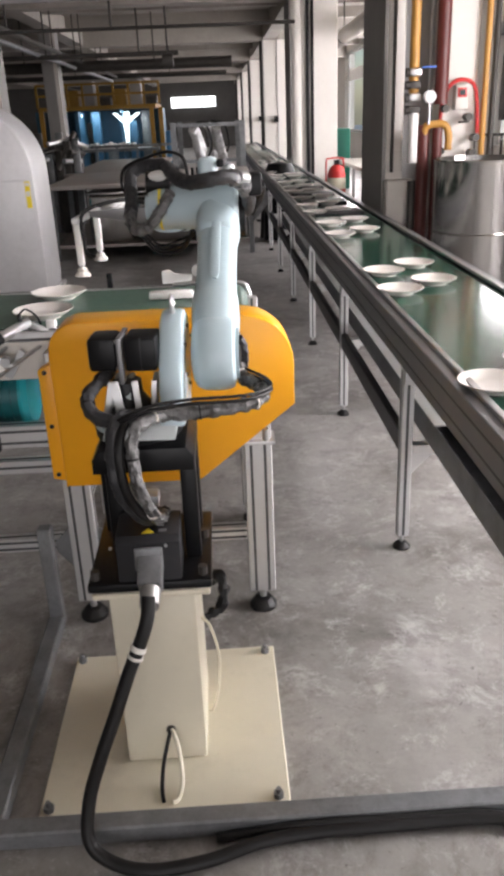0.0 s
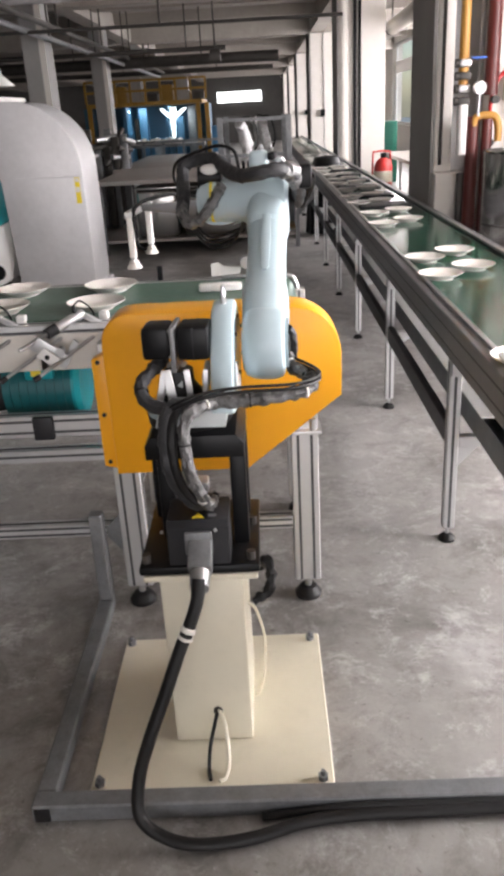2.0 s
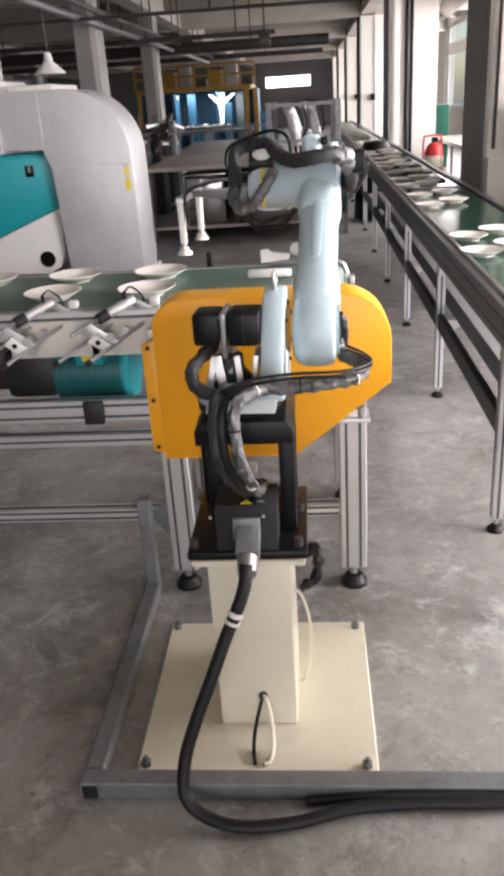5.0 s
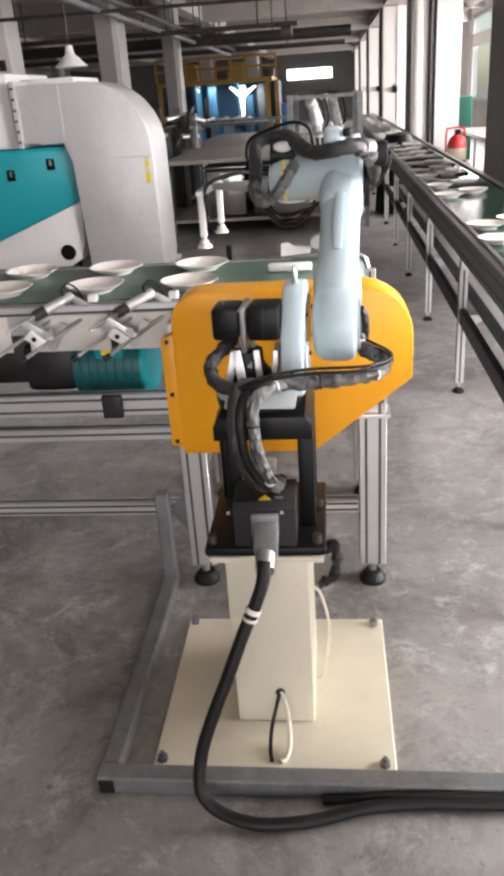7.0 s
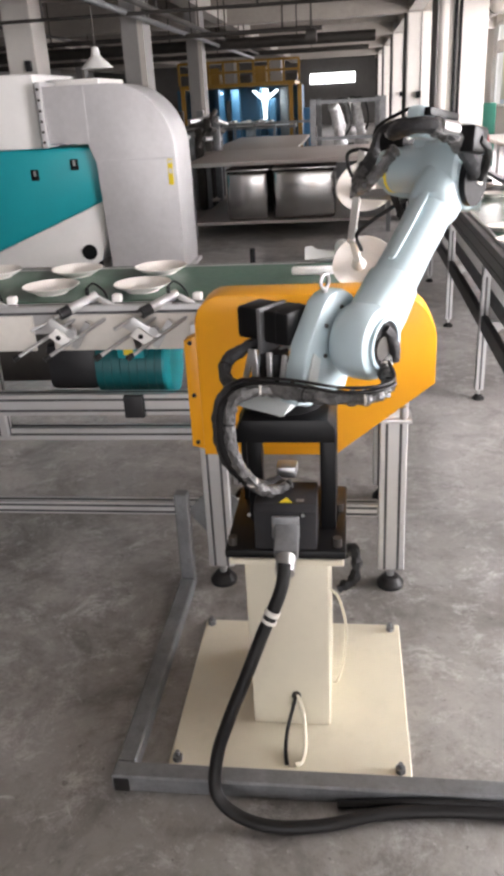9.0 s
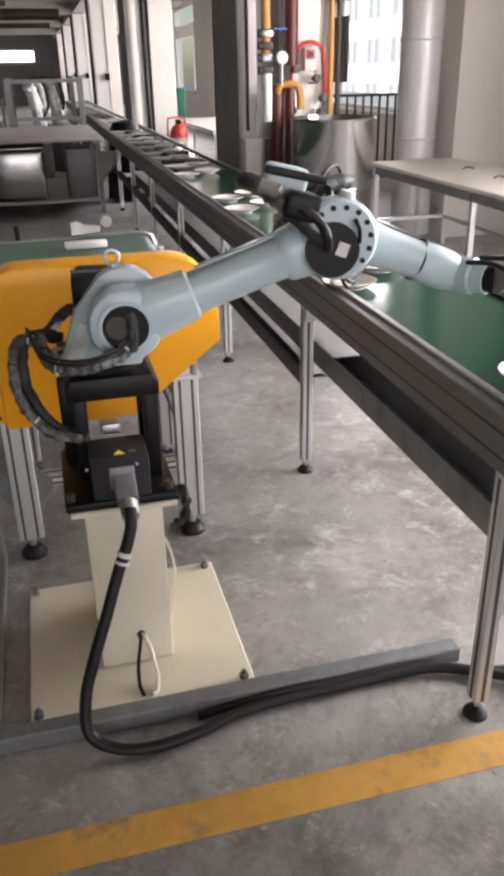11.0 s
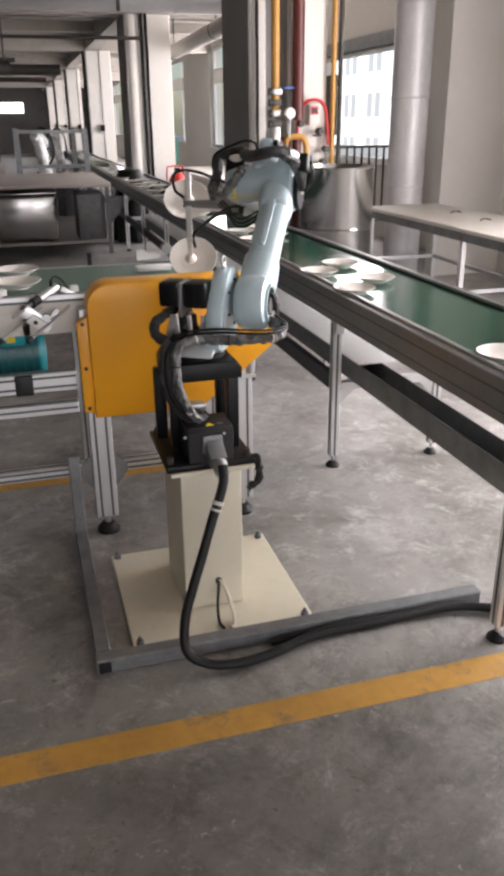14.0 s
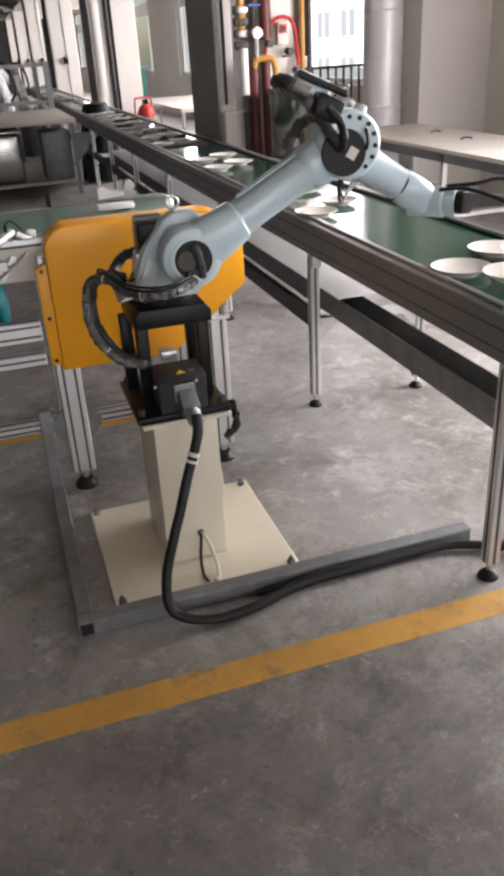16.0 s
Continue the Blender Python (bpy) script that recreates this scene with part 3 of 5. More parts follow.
part("sensor", box(B(), -0.445, -0.425, 3.0, 3.02, ZB - 0.02, ZB + 0.05, 0.003), BLACK, feeder, "small black sensor")

guard = thing("drive_guard", "bright yellow sheet-metal drive guard on the feed conveyor", "machine guard")
arc = [(0.145 * math.cos(radians(a)) + 0.028, 0.872 + 0.145 * math.sin(radians(a))) for a in range(0, 91, 10)]
arc2 = [(-0.435 + 0.085 * math.cos(radians(a)), 0.932 + 0.085 * math.sin(radians(a))) for a in range(90, 181, 15)]
outline = arc + arc2 + [(-0.52, 0.517), (-0.115, 0.517), (0.173, 0.745)]
part("cover", slab(B(), outline, 2.235, 2.37, 0.006), YELLOW, guard, "yellow painted cover")
sd = part("side_flange", slab(B(), [(-0.5205, 0.900), (-0.560, 0.880), (-0.560, 0.540), (-0.5205, 0.530)], 2.25, 2.30, 0.004), YELLOW, guard, "yellow side flange")
for z in (0.875, 0.71, 0.555):
    part("screw", cyl(B(), (-0.541, 2.251, z), (-0.541, 2.246, z), 0.007, n=10), DARK, guard, "dark screw")
part("bracket_bolt", cyl(B(), (0.085, 2.24, 0.635), (0.085, 2.24, 0.672), 0.010, n=12), STEEL, guard, "bolt under the guard")
part("end_plate", box(B(), 0.012, 0.115, 2.27, 2.36, 0.605, 0.618, 0.003), ALU, guard, "aluminium end plate")

motor = thing("drive_motor", "teal electric motor slung under the feed conveyor", "motor")
part("housing", cyl(B(), (-0.93, 2.62, 0.700), (-0.70, 2.62, 0.700), 0.118, n=40), TEALDK, motor, "teal cylindrical housing")
part("end_cap", lathe(B(), [(0.118, 0), (0.118, 0.01), (0.104, 0.028), (0.0, 0.032)], 40, Matrix.Translation((-0.70, 2.62, 0.700)) @ pose(0, 0, 0, 0, 90, 0)), TEAL, motor, "brighter teal end cap")
part("gearbox", box(B(), -1.12, -0.93, 2.54, 2.70, 0.62, 0.79, 0.03), DARK, motor, "dark gearbox")
for k in range(7):
    part("cooling_fin", lathe(B(), [(0.118, -0.003), (0.1225, -0.002), (0.1225, 0.002), (0.118, 0.003)], 40, Matrix.Translation((-0.905 + 0.03 * k, 2.62, 0.700)) @ pose(0, 0, 0, 0, 90, 0)), TEALDK, motor, "thin cooling fin")
tb = part("terminal_box", box(B(), -0.84, -0.745, 2.475, 2.53, 0.755, 0.825, 0.010), TEAL, motor, "teal terminal box")
part("sticker", box(B(), -0.815, -0.782, 2.4735, 2.4748, 0.770, 0.806), YLABEL, tb, "yellow sticker")
part("bracket", box(B(), -1.25, -0.68, 2.60, 2.64, 0.86, 0.875), STEEL, motor)
part("dark_housing", box(B(), -2.6, -1.06, 2.76, 2.86, 0.58, 0.85, 0.01), IRON, motor, "dark housing behind the motor")
aside = thing("drive_motor", "second teal electric motor further along under the feed conveyor", "motor")
part("housing", cyl(B(), (-2.0, 2.62, 0.735), (-1.55, 2.62, 0.735), 0.125, n=32), TEALDK, aside)
part("gearbox", box(B(), -1.55, -1.40, 2.53, 2.71, 0.63, 0.84, 0.03), DARK, aside)
part("bracket", box(B(), -2.0, -1.40, 2.60, 2.64, 0.86, 0.875), STEEL, aside)


def centring_jig(x):
    """Rods, air cylinder and pads of one plate-centring arm."""
    jig = thing("centring_jig", "aluminium centring arm with air cylinder and steel rods beside the belt", "jig", pose(x, 2.34, ZB - 0.03), "centring arms")
    part("cylinder_body", cyl(B(), (-0.02, 0.03, 0.02), (0.05, 0.10, 0.048), 0.0155, n=20), ALU, jig, "bright air cylinder")
    part("cylinder_cap", cyl(B(), (-0.045, 0.005, 0.01), (-0.02, 0.03, 0.02), 0.0175, n=20), DARK, jig)
    for dx in (0.0, 0.10):
        rod = part("rod", cyl(B(), (-0.17 + dx, -0.09, -0.10), (0.03 + dx, 0.08, 0.01), 0.006, n=10), STEEL, jig, "thin steel rod")
        part("tip", cyl(B(), (-0.175 + dx, -0.094, -0.103), (-0.16 + dx, -0.081, -0.094), 0.009, n=10), RUBBER, rod, "dark tip")
    part("cross_plate", slab(B(), [(-0.10, -0.02), (-0.02, -0.07), (0.02, -0.05), (-0.06, 0.01)], -0.03, -0.022, 0.001), ALU, jig)
    part("arm", slab(B(), [(0.06, 0.04), (0.18, -0.03), (0.19, -0.015), (0.07, 0.055)], 0.06, 0.072, 0.001), ALU, jig)
    part("pad", box(B(), 0.10, 0.13, 0.09, 0.12, 0.02, 0.05, 0.006), WHITE, jig, "white pad")
    part("fork", slab(B(), [(-0.02, -0.09), (0.0, -0.10), (0.05, -0.02), (0.035, -0.01)], 0.0, 0.008), STEEL, jig)
    part("clevis", slab(B(), [(-0.075, -0.045), (-0.03, -0.075), (0.0, -0.055), (-0.045, -0.02)], -0.045, -0.033, 0.003), WHITE, jig, "white clevis block")
    part("clevis_pin", cyl(B(), (-0.04, -0.047, -0.048), (-0.04, -0.044, -0.048), 0.008, n=12), BLACK, jig, "dark hole of the clevis")
    part("piston_rod", cyl(B(), (-0.115, -0.062, -0.02), (-0.04, 0.01, 0.012), 0.006, n=10), STEEL, jig, "bright piston rod")
    part("air_fitting", cyl(B(), (0.03, 0.075, 0.055), (0.03, 0.075, 0.078), 0.006, n=10), BLACK, jig, "small black air fitting")
    part("air_line", tube(B(), [(0.03, 0.075, 0.078), (0.05, 0.09, 0.088), (0.085, 0.09, 0.05), (0.09, 0.07, -0.03)], 0.003, 6, 5), BLACK, jig, "thin black air line")
    part("knuckle", cyl(B(), (0.0, -0.045, -0.035), (0.0, -0.02, -0.035), 0.014, n=14), STEEL, jig)
    part("base_plate", box(B(), -0.09, 0.20, 0.040, 0.048, -0.115, 0.0, 0.003), CARD, jig, "pale mounting plate")
    return jig


for x in (-1.62, -1.27, -0.92, -0.66):
    centring_jig(x)

left_plates = []
for k in range(8):
    for yy in (2.572, 2.850):
        x = -0.593 - 0.315 * k
        left_plates.append((plate("off-white unglazed plate waiting on the feed belt", "plates on the feed conveyor", pose(x, yy, ZB)), x, yy))

# pedestal and floor frame ----------------------------------------------------
ped = thing("robot_pedestal", "cream painted steel pedestal bolted to the floor", "pedestal")
part("base_plate", box(B(), -0.523, 0.078, 1.478, 2.074, 0.0, 0.016, 0.003, 1), CREAM, ped, "square cream base plate")
part("column", box(B(), -0.322, -0.122, 1.637, 1.945, 0.016, 0.520, 0.006), CREAM, ped, "rectangular cream column")
part("top_plate", box(B(), -0.355, -0.085, 1.615, 1.965, 0.520, 0.534, 0.003, 1), CREAM, ped)
for x, yy in ((-0.5, 1.5), (0.05, 1.497), (0.05, 2.045), (-0.503, 2.05)):
    bolt = part("anchor_bolt", cyl(B(), (x, yy, 0.016), (x, yy, 0.03), 0.013, n=6), GALV, ped, "rusty anchor bolt")
    part("stud", cyl(B(), (x, yy, 0.03), (x, yy, 0.043), 0.006, n=8), GALV, bolt)
earth = thing("earth_lead", "thin black and clear leads looped from the pedestal to the floor", "cable")
part("dark_lead", tube(B(), [(-0.208, 1.637, 0.115), (-0.214, 1.612, 0.105), (-0.228, 1.575, 0.06), (-0.232, 1.54, 0.022), (-0.226, 1.50, 0.020)], 0.005, 8), RUBBER, earth)
part("clear_lead", tube(B(), [(-0.206, 1.637, 0.118), (-0.19, 1.60, 0.09), (-0.182, 1.55, 0.04), (-0.19, 1.51, 0.02), (-0.205, 1.495, 0.022)], 0.006, 8), CREAM, earth, "clear yellowish tube")
part("grommet", cyl(B(), (-0.208, 1.637, 0.115), (-0.208, 1.632, 0.115), 0.012, n=14), IRON, earth)
side = solid("clear_hose", tube(B(), [(-0.122, 1.80, 0.33), (-0.10, 1.80, 0.30), (-0.082, 1.80, 0.21), (-0.088, 1.80, 0.10), (-0.105, 1.80, 0.03), (-0.118, 1.80, 0.022)], 0.004, 8), CREAM, "clear yellowish air hose at the pedestal", "hose")

fr = thing("floor_frame", "scuffed galvanised steel frame lying on the floor", "frame")
part("front_bar", box(B(), -0.645, 0.66, 1.408, 1.458, 0.0, 0.048, 0.004, 1), GALV, fr, "galvanised square bar")
part("side_bar", box(B(), -0.643, -0.595, 1.4585, 2.255, 0.0, 0.046, 0.004, 1), GALV, fr, "galvanised square bar")
part("upright", box(B(), -0.641, -0.597, 2.256, 2.300, 0.0, 0.362, 0.004, 1), GALV, fr, "short galvanised post")
part("plug", box(B(), -0.638, -0.60, 1.402, 1.4079, 0.006, 0.044, 0.003), RUBBER, fr, "black end plug")

# supply hose
hose = thing("supply_hose", "thick black rubber supply hose trailing over the floor", "hose")
part("hose_run", tube(B(), [(-0.213, 1.515, 0.592), (-0.218, 1.49, 0.55), (-0.240, 1.475, 0.49), (-0.262, 1.462, 0.443), (-0.301, 1.435, 0.345), (-0.342, 1.41, 0.245), (-0.373, 1.39, 0.15),
    (-0.377, 1.36, 0.066), (-0.325, 1.335, 0.028), (-0.24, 1.318, 0.019), (-0.12, 1.332, 0.019), (0.0, 1.368, 0.022), (0.14, 1.385, 0.022), (0.30, 1.388, 0.022), (0.45, 1.392, 0.022), (0.56, 1.385, 0.022), (0.66, 1.345, 0.022), (0.80, 1.27, 0.022), (1.0, 1.2, 0.022), (1.6, 1.1, 0.022)], 0.0150, 14, 6), RUBBER, hose)
for k, w in ((0.0, 0.010), (0.021, 0.006)):
    part("clamp_band", cyl(B(), (-0.238 - 0.42 * k, 1.4755 - 0.2 * k, 0.495 - k), (-0.238 - 0.42 * (k + w), 1.4755 - 0.2 * (k + w), 0.495 - k - w), 0.0180, n=18), CARD, hose, "bright clamp band")
hose2 = solid("power_cable", tube(B(), [(-0.1, 1.395, 0.012), (0.1, 1.40, 0.03), (0.3, 1.402, 0.03), (0.5, 1.402, 0.03), (0.62, 1.375, 0.02), (0.8, 1.33, 0.012), (1.6, 1.25, 0.012)], 0.010, 10, 6), RUBBER, "thinner black cable beside the hose", "cable")

# robot -----------------------------------------------------------------------
RX, RY = -0.23, 1.80
A1, Z2, YA, L2, L3, YF = 0.072, 1.02, -0.178, 0.51, 0.385, 0.14
robot = thing("industrial_robot", "pale blue six-axis robot on a black riser with silvered hoses", "robot", pose(RX, RY, 0))
part("base_flange", box(B(), -0.135, 0.150, -0.178, 0.16, 0.534, 0.556, 0.006), BLACK, robot, "black base flange")
for x, yy in ((-0.118, -0.150), (0.130, -0.150), (-0.112, 0.12), (0.132, 0.02)):
    part("base_bolt", cyl(B(), (x, yy, 0.556), (x, yy, 0.578), 0.011, n=8), IRON, robot, "dark hexagon bolt")
jb = part("junction_box", slab(B(), [(-0.17, 0.557), (-0.17, 0.655), (-0.155, 0.668), (-0.05, 0.672), (-0.05, 0.557)], -0.083, 0.062, 0.004, Matrix.Rotation(radians(90), 4, "Z")), DARK, robot, "dark grey sheet-metal junction box")
tri = part("warning_triangle", slab(B(), [(-0.014, 0), (0.014, 0), (0.0, 0.022)], 0, 0.0015, m=Matrix.Translation((0.012, -0.152, 0.672)) @ pose(0, 0, 0, -88, 0, 0)), YLABEL, jb, "yellow warning triangle")
part("rating_plate", box(B(), 0.036, 0.054, -0.150, -0.138, 0.6722, 0.6732), DULL, jb, "small pale rating plate")
for bx in (-0.072, 0.052):
    part("box_screw", cyl(B(), (bx, -0.169, 0.648), (bx, -0.1735, 0.648), 0.004, n=8), STEEL, jb, "bright screw")
con = part("connector", box(B(), -0.016, 0.038, -0.075, 0.0, -0.022, 0.022, 0.006, 2, Matrix.Translation((0.005, -0.172, 0.615)) @ pose(0, 0, 0, 28, 0, 0)), GALV, robot, "grey die-cast heavy-duty connector")
part("connector_frame", box(B(), -0.020, 0.044, -0.172 - 0.012, -0.1715, 0.590, 0.648, 0.004), GALV, con)
part("gland", cyl(B(), (0.017, -0.245, 0.580), (0.0165, -0.285, 0.566), 0.0235, 0.0215, 20), STEEL, con, "bright cable gland")
for x, yy in ((0.108, -0.06), (-0.07, -0.02), (0.108, 0.09), (-0.10, 0.09)):
    part("riser_post", box(B(), x - 0.019, x + 0.019, yy - 0.019, yy + 0.019, 0.556, 0.80, 0.006), BLACK, robot, "black riser post")
part("riser_plate", slab(B(), [(-0.10, 0.805), (-0.10, 0.838), (-0.085, 0.862), (0.11, 0.862), (0.128, 0.84), (0.128, 0.805)], -0.12, 0.13, 0.006), BLACK, robot, "black riser top plate")
part("cable_clamp", box(B(), -0.02, 0.03, -0.03, 0.02, 0.672, 0.70, 0.005), STEEL, robot)
low = bmesh.new()
tube(low, [(0.145, -0.10, 0.50), (0.165, -0.12, 0.53), (0.175, -0.14, 0.50), (0.165, -0.15, 0.46), (0.13, -0.16, 0.44)], 0.012, 10, 8, 0.25)
part("side_lead", low, RUBBER, robot, "short wrapped lead beside the base")

turret = part("turret", lathe(B(), [(0.085, 0.862), (0.100, 0.87), (0.100, 0.895), (0.082, 0.905), (0.0, 0.906)], 36), ROBOT, robot, "turning base of the robot")
part("core", lathe(B(), [(0.060, 0.9065), (0.055, 0.93), (0.036, 0.955), (0.034, 0.985), (0.0, 0.986)], 24, pose(0, 0.02, 0)), DARK, turret, "dark cast core")
for ky in (-0.045, 0.012, 0.045):
    part("cast_rib", slab(B(), [(-0.052, 0.906), (-0.030, 0.906), (0.052, 0.985), (0.036, 0.992), (-0.030, 0.975)], ky - 0.006, ky + 0.006, 0.002), ROBOT2, turret, "pale cast rib under the motor")
for yy, tilt, w in ((0.062, 12, 0.016), (0.022, -10, 0.020), (-0.018, -6, 0.014), (-0.046, 4, 0.012)):
    part("bracket_plate", box(B(), -0.004, 0.004, -w / 2, w / 2, 0, 0.095, 0.0015, 1, pose(-0.066, yy, 0.906, tilt, 8, 0)), ALU, turret, "bright bracket plate")
part("bracket_plate", box(B(), -0.006, 0.006, -0.05, 0.03, 0, 0.022, 0.002, 1, pose(-0.074, 0.0, 0.918, 0, 20, 0)), DULL, turret, "scuffed bracket plate")
part("collar", lathe(B(), [(0.10, 0.863), (0.102, 0.885), (0.0, 0.886)], 36), BLACK, turret, "black collar")
sh = [(-0.092, 0.905), (-0.045, 0.885), (0.10, 0.89), (0.12, 0.93)] + [(A1 + 0.088 * math.cos(radians(a)), Z2 + 0.02 + 0.088 * math.sin(radians(a))) for a in range(-10, 131, 20)] + [(-0.045, 1.03)]
part("shoulder", slab(B(), sh, -0.115, -0.062, 0.010), ROBOT, turret, "pale blue shoulder casting")
part("shoulder_rib", slab(B(), [(-0.080, 0.912), (-0.035, 0.912), (-0.010, 0.99), (-0.035, 1.01)], -0.122, -0.116, 0.002), ROBOT2, turret)
for k in range(6):
    a = radians(25 + 60 * k)
    part("shoulder_bolt", cyl(B(), (A1 + 0.068 * math.cos(a), -0.116, Z2 + 0.068 * math.sin(a)), (A1 + 0.068 * math.cos(a), -0.121, Z2 + 0.068 * math.sin(a)), 0.005, n=8), IRON, turret)
MX, MZ = A1 - 0.075, Z2 + 0.026
mtr = part("motor", box(B(), MX - 0.047, MX + 0.047, -0.062, 0.01, MZ - 0.028, MZ + 0.048, 0.008), BLACK, turret, "black servo motor")
part("motor_flange", box(B(), MX - 0.05, MX + 0.05, 0.014, 0.026, MZ - 0.055, MZ + 0.05, 0.003), DULL, mtr, "bright motor flange")
part("motor_band", box(B(), MX - 0.0475, MX + 0.0475, -0.030, -0.024, MZ - 0.0285, MZ + 0.0485, 0.004), DARK, mtr, "joint line of the motor")
for sx in (-1, 1):
    for sz in (-0.020, 0.040):
        part("motor_screw", cyl(B(), (MX + sx * 0.04, 0.0262, MZ + sz), (MX + sx * 0.04, 0.030, MZ + sz), 0.004, n=8), STEEL, mtr)
part("motor_back", box(B(), MX - 0.043, MX + 0.043, 0.028, 0.092, MZ - 0.028, MZ + 0.048, 0.010), BLACK, mtr, "black motor back")
for bz in (0.925, 0.945):
    part("shoulder_screw", cyl(B(), (-0.096, -0.09, bz), (-0.070, -0.09, bz + 0.004), 0.0055, n=8), IRON, turret, "dark screw")
eye = bmesh.new()
tube(eye, [(A1 - 0.02 + 0.016 * math.cos(radians(a)), -0.09, Z2 + 0.128 + 0.016 * math.sin(radians(a))) for a in range(-90, 271, 30)], 0.0042, 8, 3)
cyl(eye, (A1 - 0.02, -0.09, Z2 + 0.095), (A1 - 0.02, -0.09, Z2 + 0.114), 0.007, n=10)
part("eye_bolt", eye, STEEL, turret, "steel lifting eye")
def strapped(name, pts, r, material, label, every=4, wave=0.13):
    """A wrapped hose with cable ties along it, on the turret."""
    h = part(name, tube(B(), pts, r, 14, 9, wave, 2), material, turret, label, 22)
    line = spline(pts, 9)
    for i in range(every, len(line) - 2, every * 3):
        d = (line[i + 1] - line[i]).normalized() * 0.002
        part("cable_tie", cyl(B(), line[i] - d, line[i] + d, r * 1.12, n=14), CARD if i % 2 else RUBBER, h, "thin cable tie")
    return h


strapped("wrapped_hose", [(A1 + 0.005, -0.232, Z2 - 0.03), (A1 - 0.015, -0.245, Z2 - 0.055), (0.015, -0.278, Z2 - 0.062), (-0.03, -0.292, Z2 - 0.066), (-0.08, -0.268, Z2 - 0.07), (-0.11, -0.20, Z2 - 0.072), (-0.125, -0.12, Z2 - 0.074), (-0.14, -0.05, Z2 - 0.07)], 0.0150, SLEEVE, "silvered wrapped hose", 5, 0.17)
strapped("drop_hose", [(-0.13, -0.085, Z2 - 0.075), (-0.165, -0.055, Z2 - 0.068), (-0.198, -0.026, Z2 - 0.085), (-0.214, -0.020, Z2 - 0.13), (-0.216, -0.026, Z2 - 0.20), (-0.195, -0.040, Z2 - 0.26), (-0.15, -0.048, Z2 - 0.315), (-0.10, -0.05, Z2 - 0.338), (-0.05, -0.05, Z2 - 0.345)], 0.0125, SLEEVE, "crinkled silver wrap running down to the box", 7, 0.2)
for dy, dx, r in ((0.020, -0.004, 0.0105), (0.036, 0.010, 0.0165)):
    pts = [(-0.09, -0.03 + dy, Z2 - 0.09), (-0.15, -0.02 + dy, Z2 - 0.080), (-0.196 + dx, -0.014 + dy, Z2 - 0.10), (-0.21 + dx, -0.012 + dy, Z2 - 0.15), (-0.208 + dx, -0.02 + dy, Z2 - 0.22), (-0.175 + dx, -0.04 + dy, Z2 - 0.285), (-0.12, -0.06 + dy, Z2 - 0.33), (-0.06, -0.06 + dy, Z2 - 0.34)]
    part("black_hose", tube(B(), pts, r, 12, 8, 0.03 if r < 0.011 else 0.08), RUBBER if r < 0.011 else SHEATH, turret, "black corrugated hose" if r < 0.011 else "wide dark cloth sheath", 25)
for dz, r in ((0.0, 0.0042), (0.010, 0.0036)):
    part("cable", tube(B(), [(A1 + 0.0, -0.243, Z2 - 0.045 + dz), (0.0, -0.30, Z2 - 0.052 + dz), (-0.06, -0.305, Z2 - 0.052 + dz), (-0.115, -0.25, Z2 - 0.05 + dz), (-0.145, -0.14, Z2 - 0.045 + dz), (-0.165, -0.06, Z2 - 0.05 + dz), (-0.17, 0.0, Z2 - 0.07 + dz), (-0.15, 0.03, Z2 - 0.10 + dz)], r, 8, 8), RUBBER, turret, "black cable")
strapped("motor_sleeve", [(-0.15, -0.03, Z2 - 0.075), (-0.135, 0.03, Z2 - 0.085), (-0.115, 0.075, Z2 - 0.075), (-0.085, 0.092, Z2 - 0.048), (-0.04, 0.078, Z2 - 0.03), (0.02, 0.055, Z2 - 0.015)], 0.0150, SHEATH, "dark sheathed hose up to the motor", 6, 0.11)
part("grey_flap", slab(B(), [(-0.13, 0.888), (-0.02, 0.905), (0.0, 0.915), (-0.10, 0.905)], -0.10, 0.06, 0.002), ROBOT2, turret, "pale bracket under the shoulder")


def loft(bm, sections, n=28):
    """A smooth limb along x through superellipse sections (x, yc, zc, half width, half height)."""
    rings = []
    for x, yc, zc, w, h in sections:
        ring = []
        for k in range(n):
            a = 2 * math.pi * k / n
            c, s = math.cos(a), math.sin(a)
            ring.append(bm.verts.new((x, yc + w * math.copysign(abs(c) ** 0.75, c), zc + h * math.copysign(abs(s) ** 0.75, s))))
        rings.append(ring)
    for a, b in zip(rings, rings[1:]):
        for k in range(n):
            bm.faces.new((a[k], a[(k + 1) % n], b[(k + 1) % n], b[k]))
    bm.faces.new(list(reversed(rings[0])))
    bm.faces.new(rings[-1])
    return bm


arm = bmesh.new()
loft(arm, [(-0.03, 0.0, 0, 0.040, 0.064), (0.0, 0.0, 0, 0.050, 0.070), (0.05, -0.002, 0, 0.055, 0.068), (0.10, -0.002, 0, 0.058, 0.062), (0.150, 0, 0, 0.057, 0.057), (0.162, 0, 0, 0.056, 0.056), (0.168, 0, 0, 0.051, 0.047), (0.28, 0, 0, 0.050, 0.045), (0.378, 0, 0, 0.051, 0.047),
           (0.386, 0, 0, 0.055, 0.056), (0.40, 0, 0, 0.057, 0.059), (0.445, 0, 0, 0.057, 0.064), (0.47, 0, 0, 0.053, 0.064), (0.50, 0, 0.0, 0.040, 0.056)])
lathe(arm, [(0.052, -0.020), (0.052, -0.052), (0.066, -0.052), (0.079, -0.046), (0.085, -0.030), (0.086, 0.0), (0.084, 0.024), (0.076, 0.040), (0.062, 0.048), (0.0, 0.050)], 48, pose(0, 0, 0, -90, 0, 0))
lower = part("lower_arm", arm, ROBOT, robot, "pale blue lower arm")
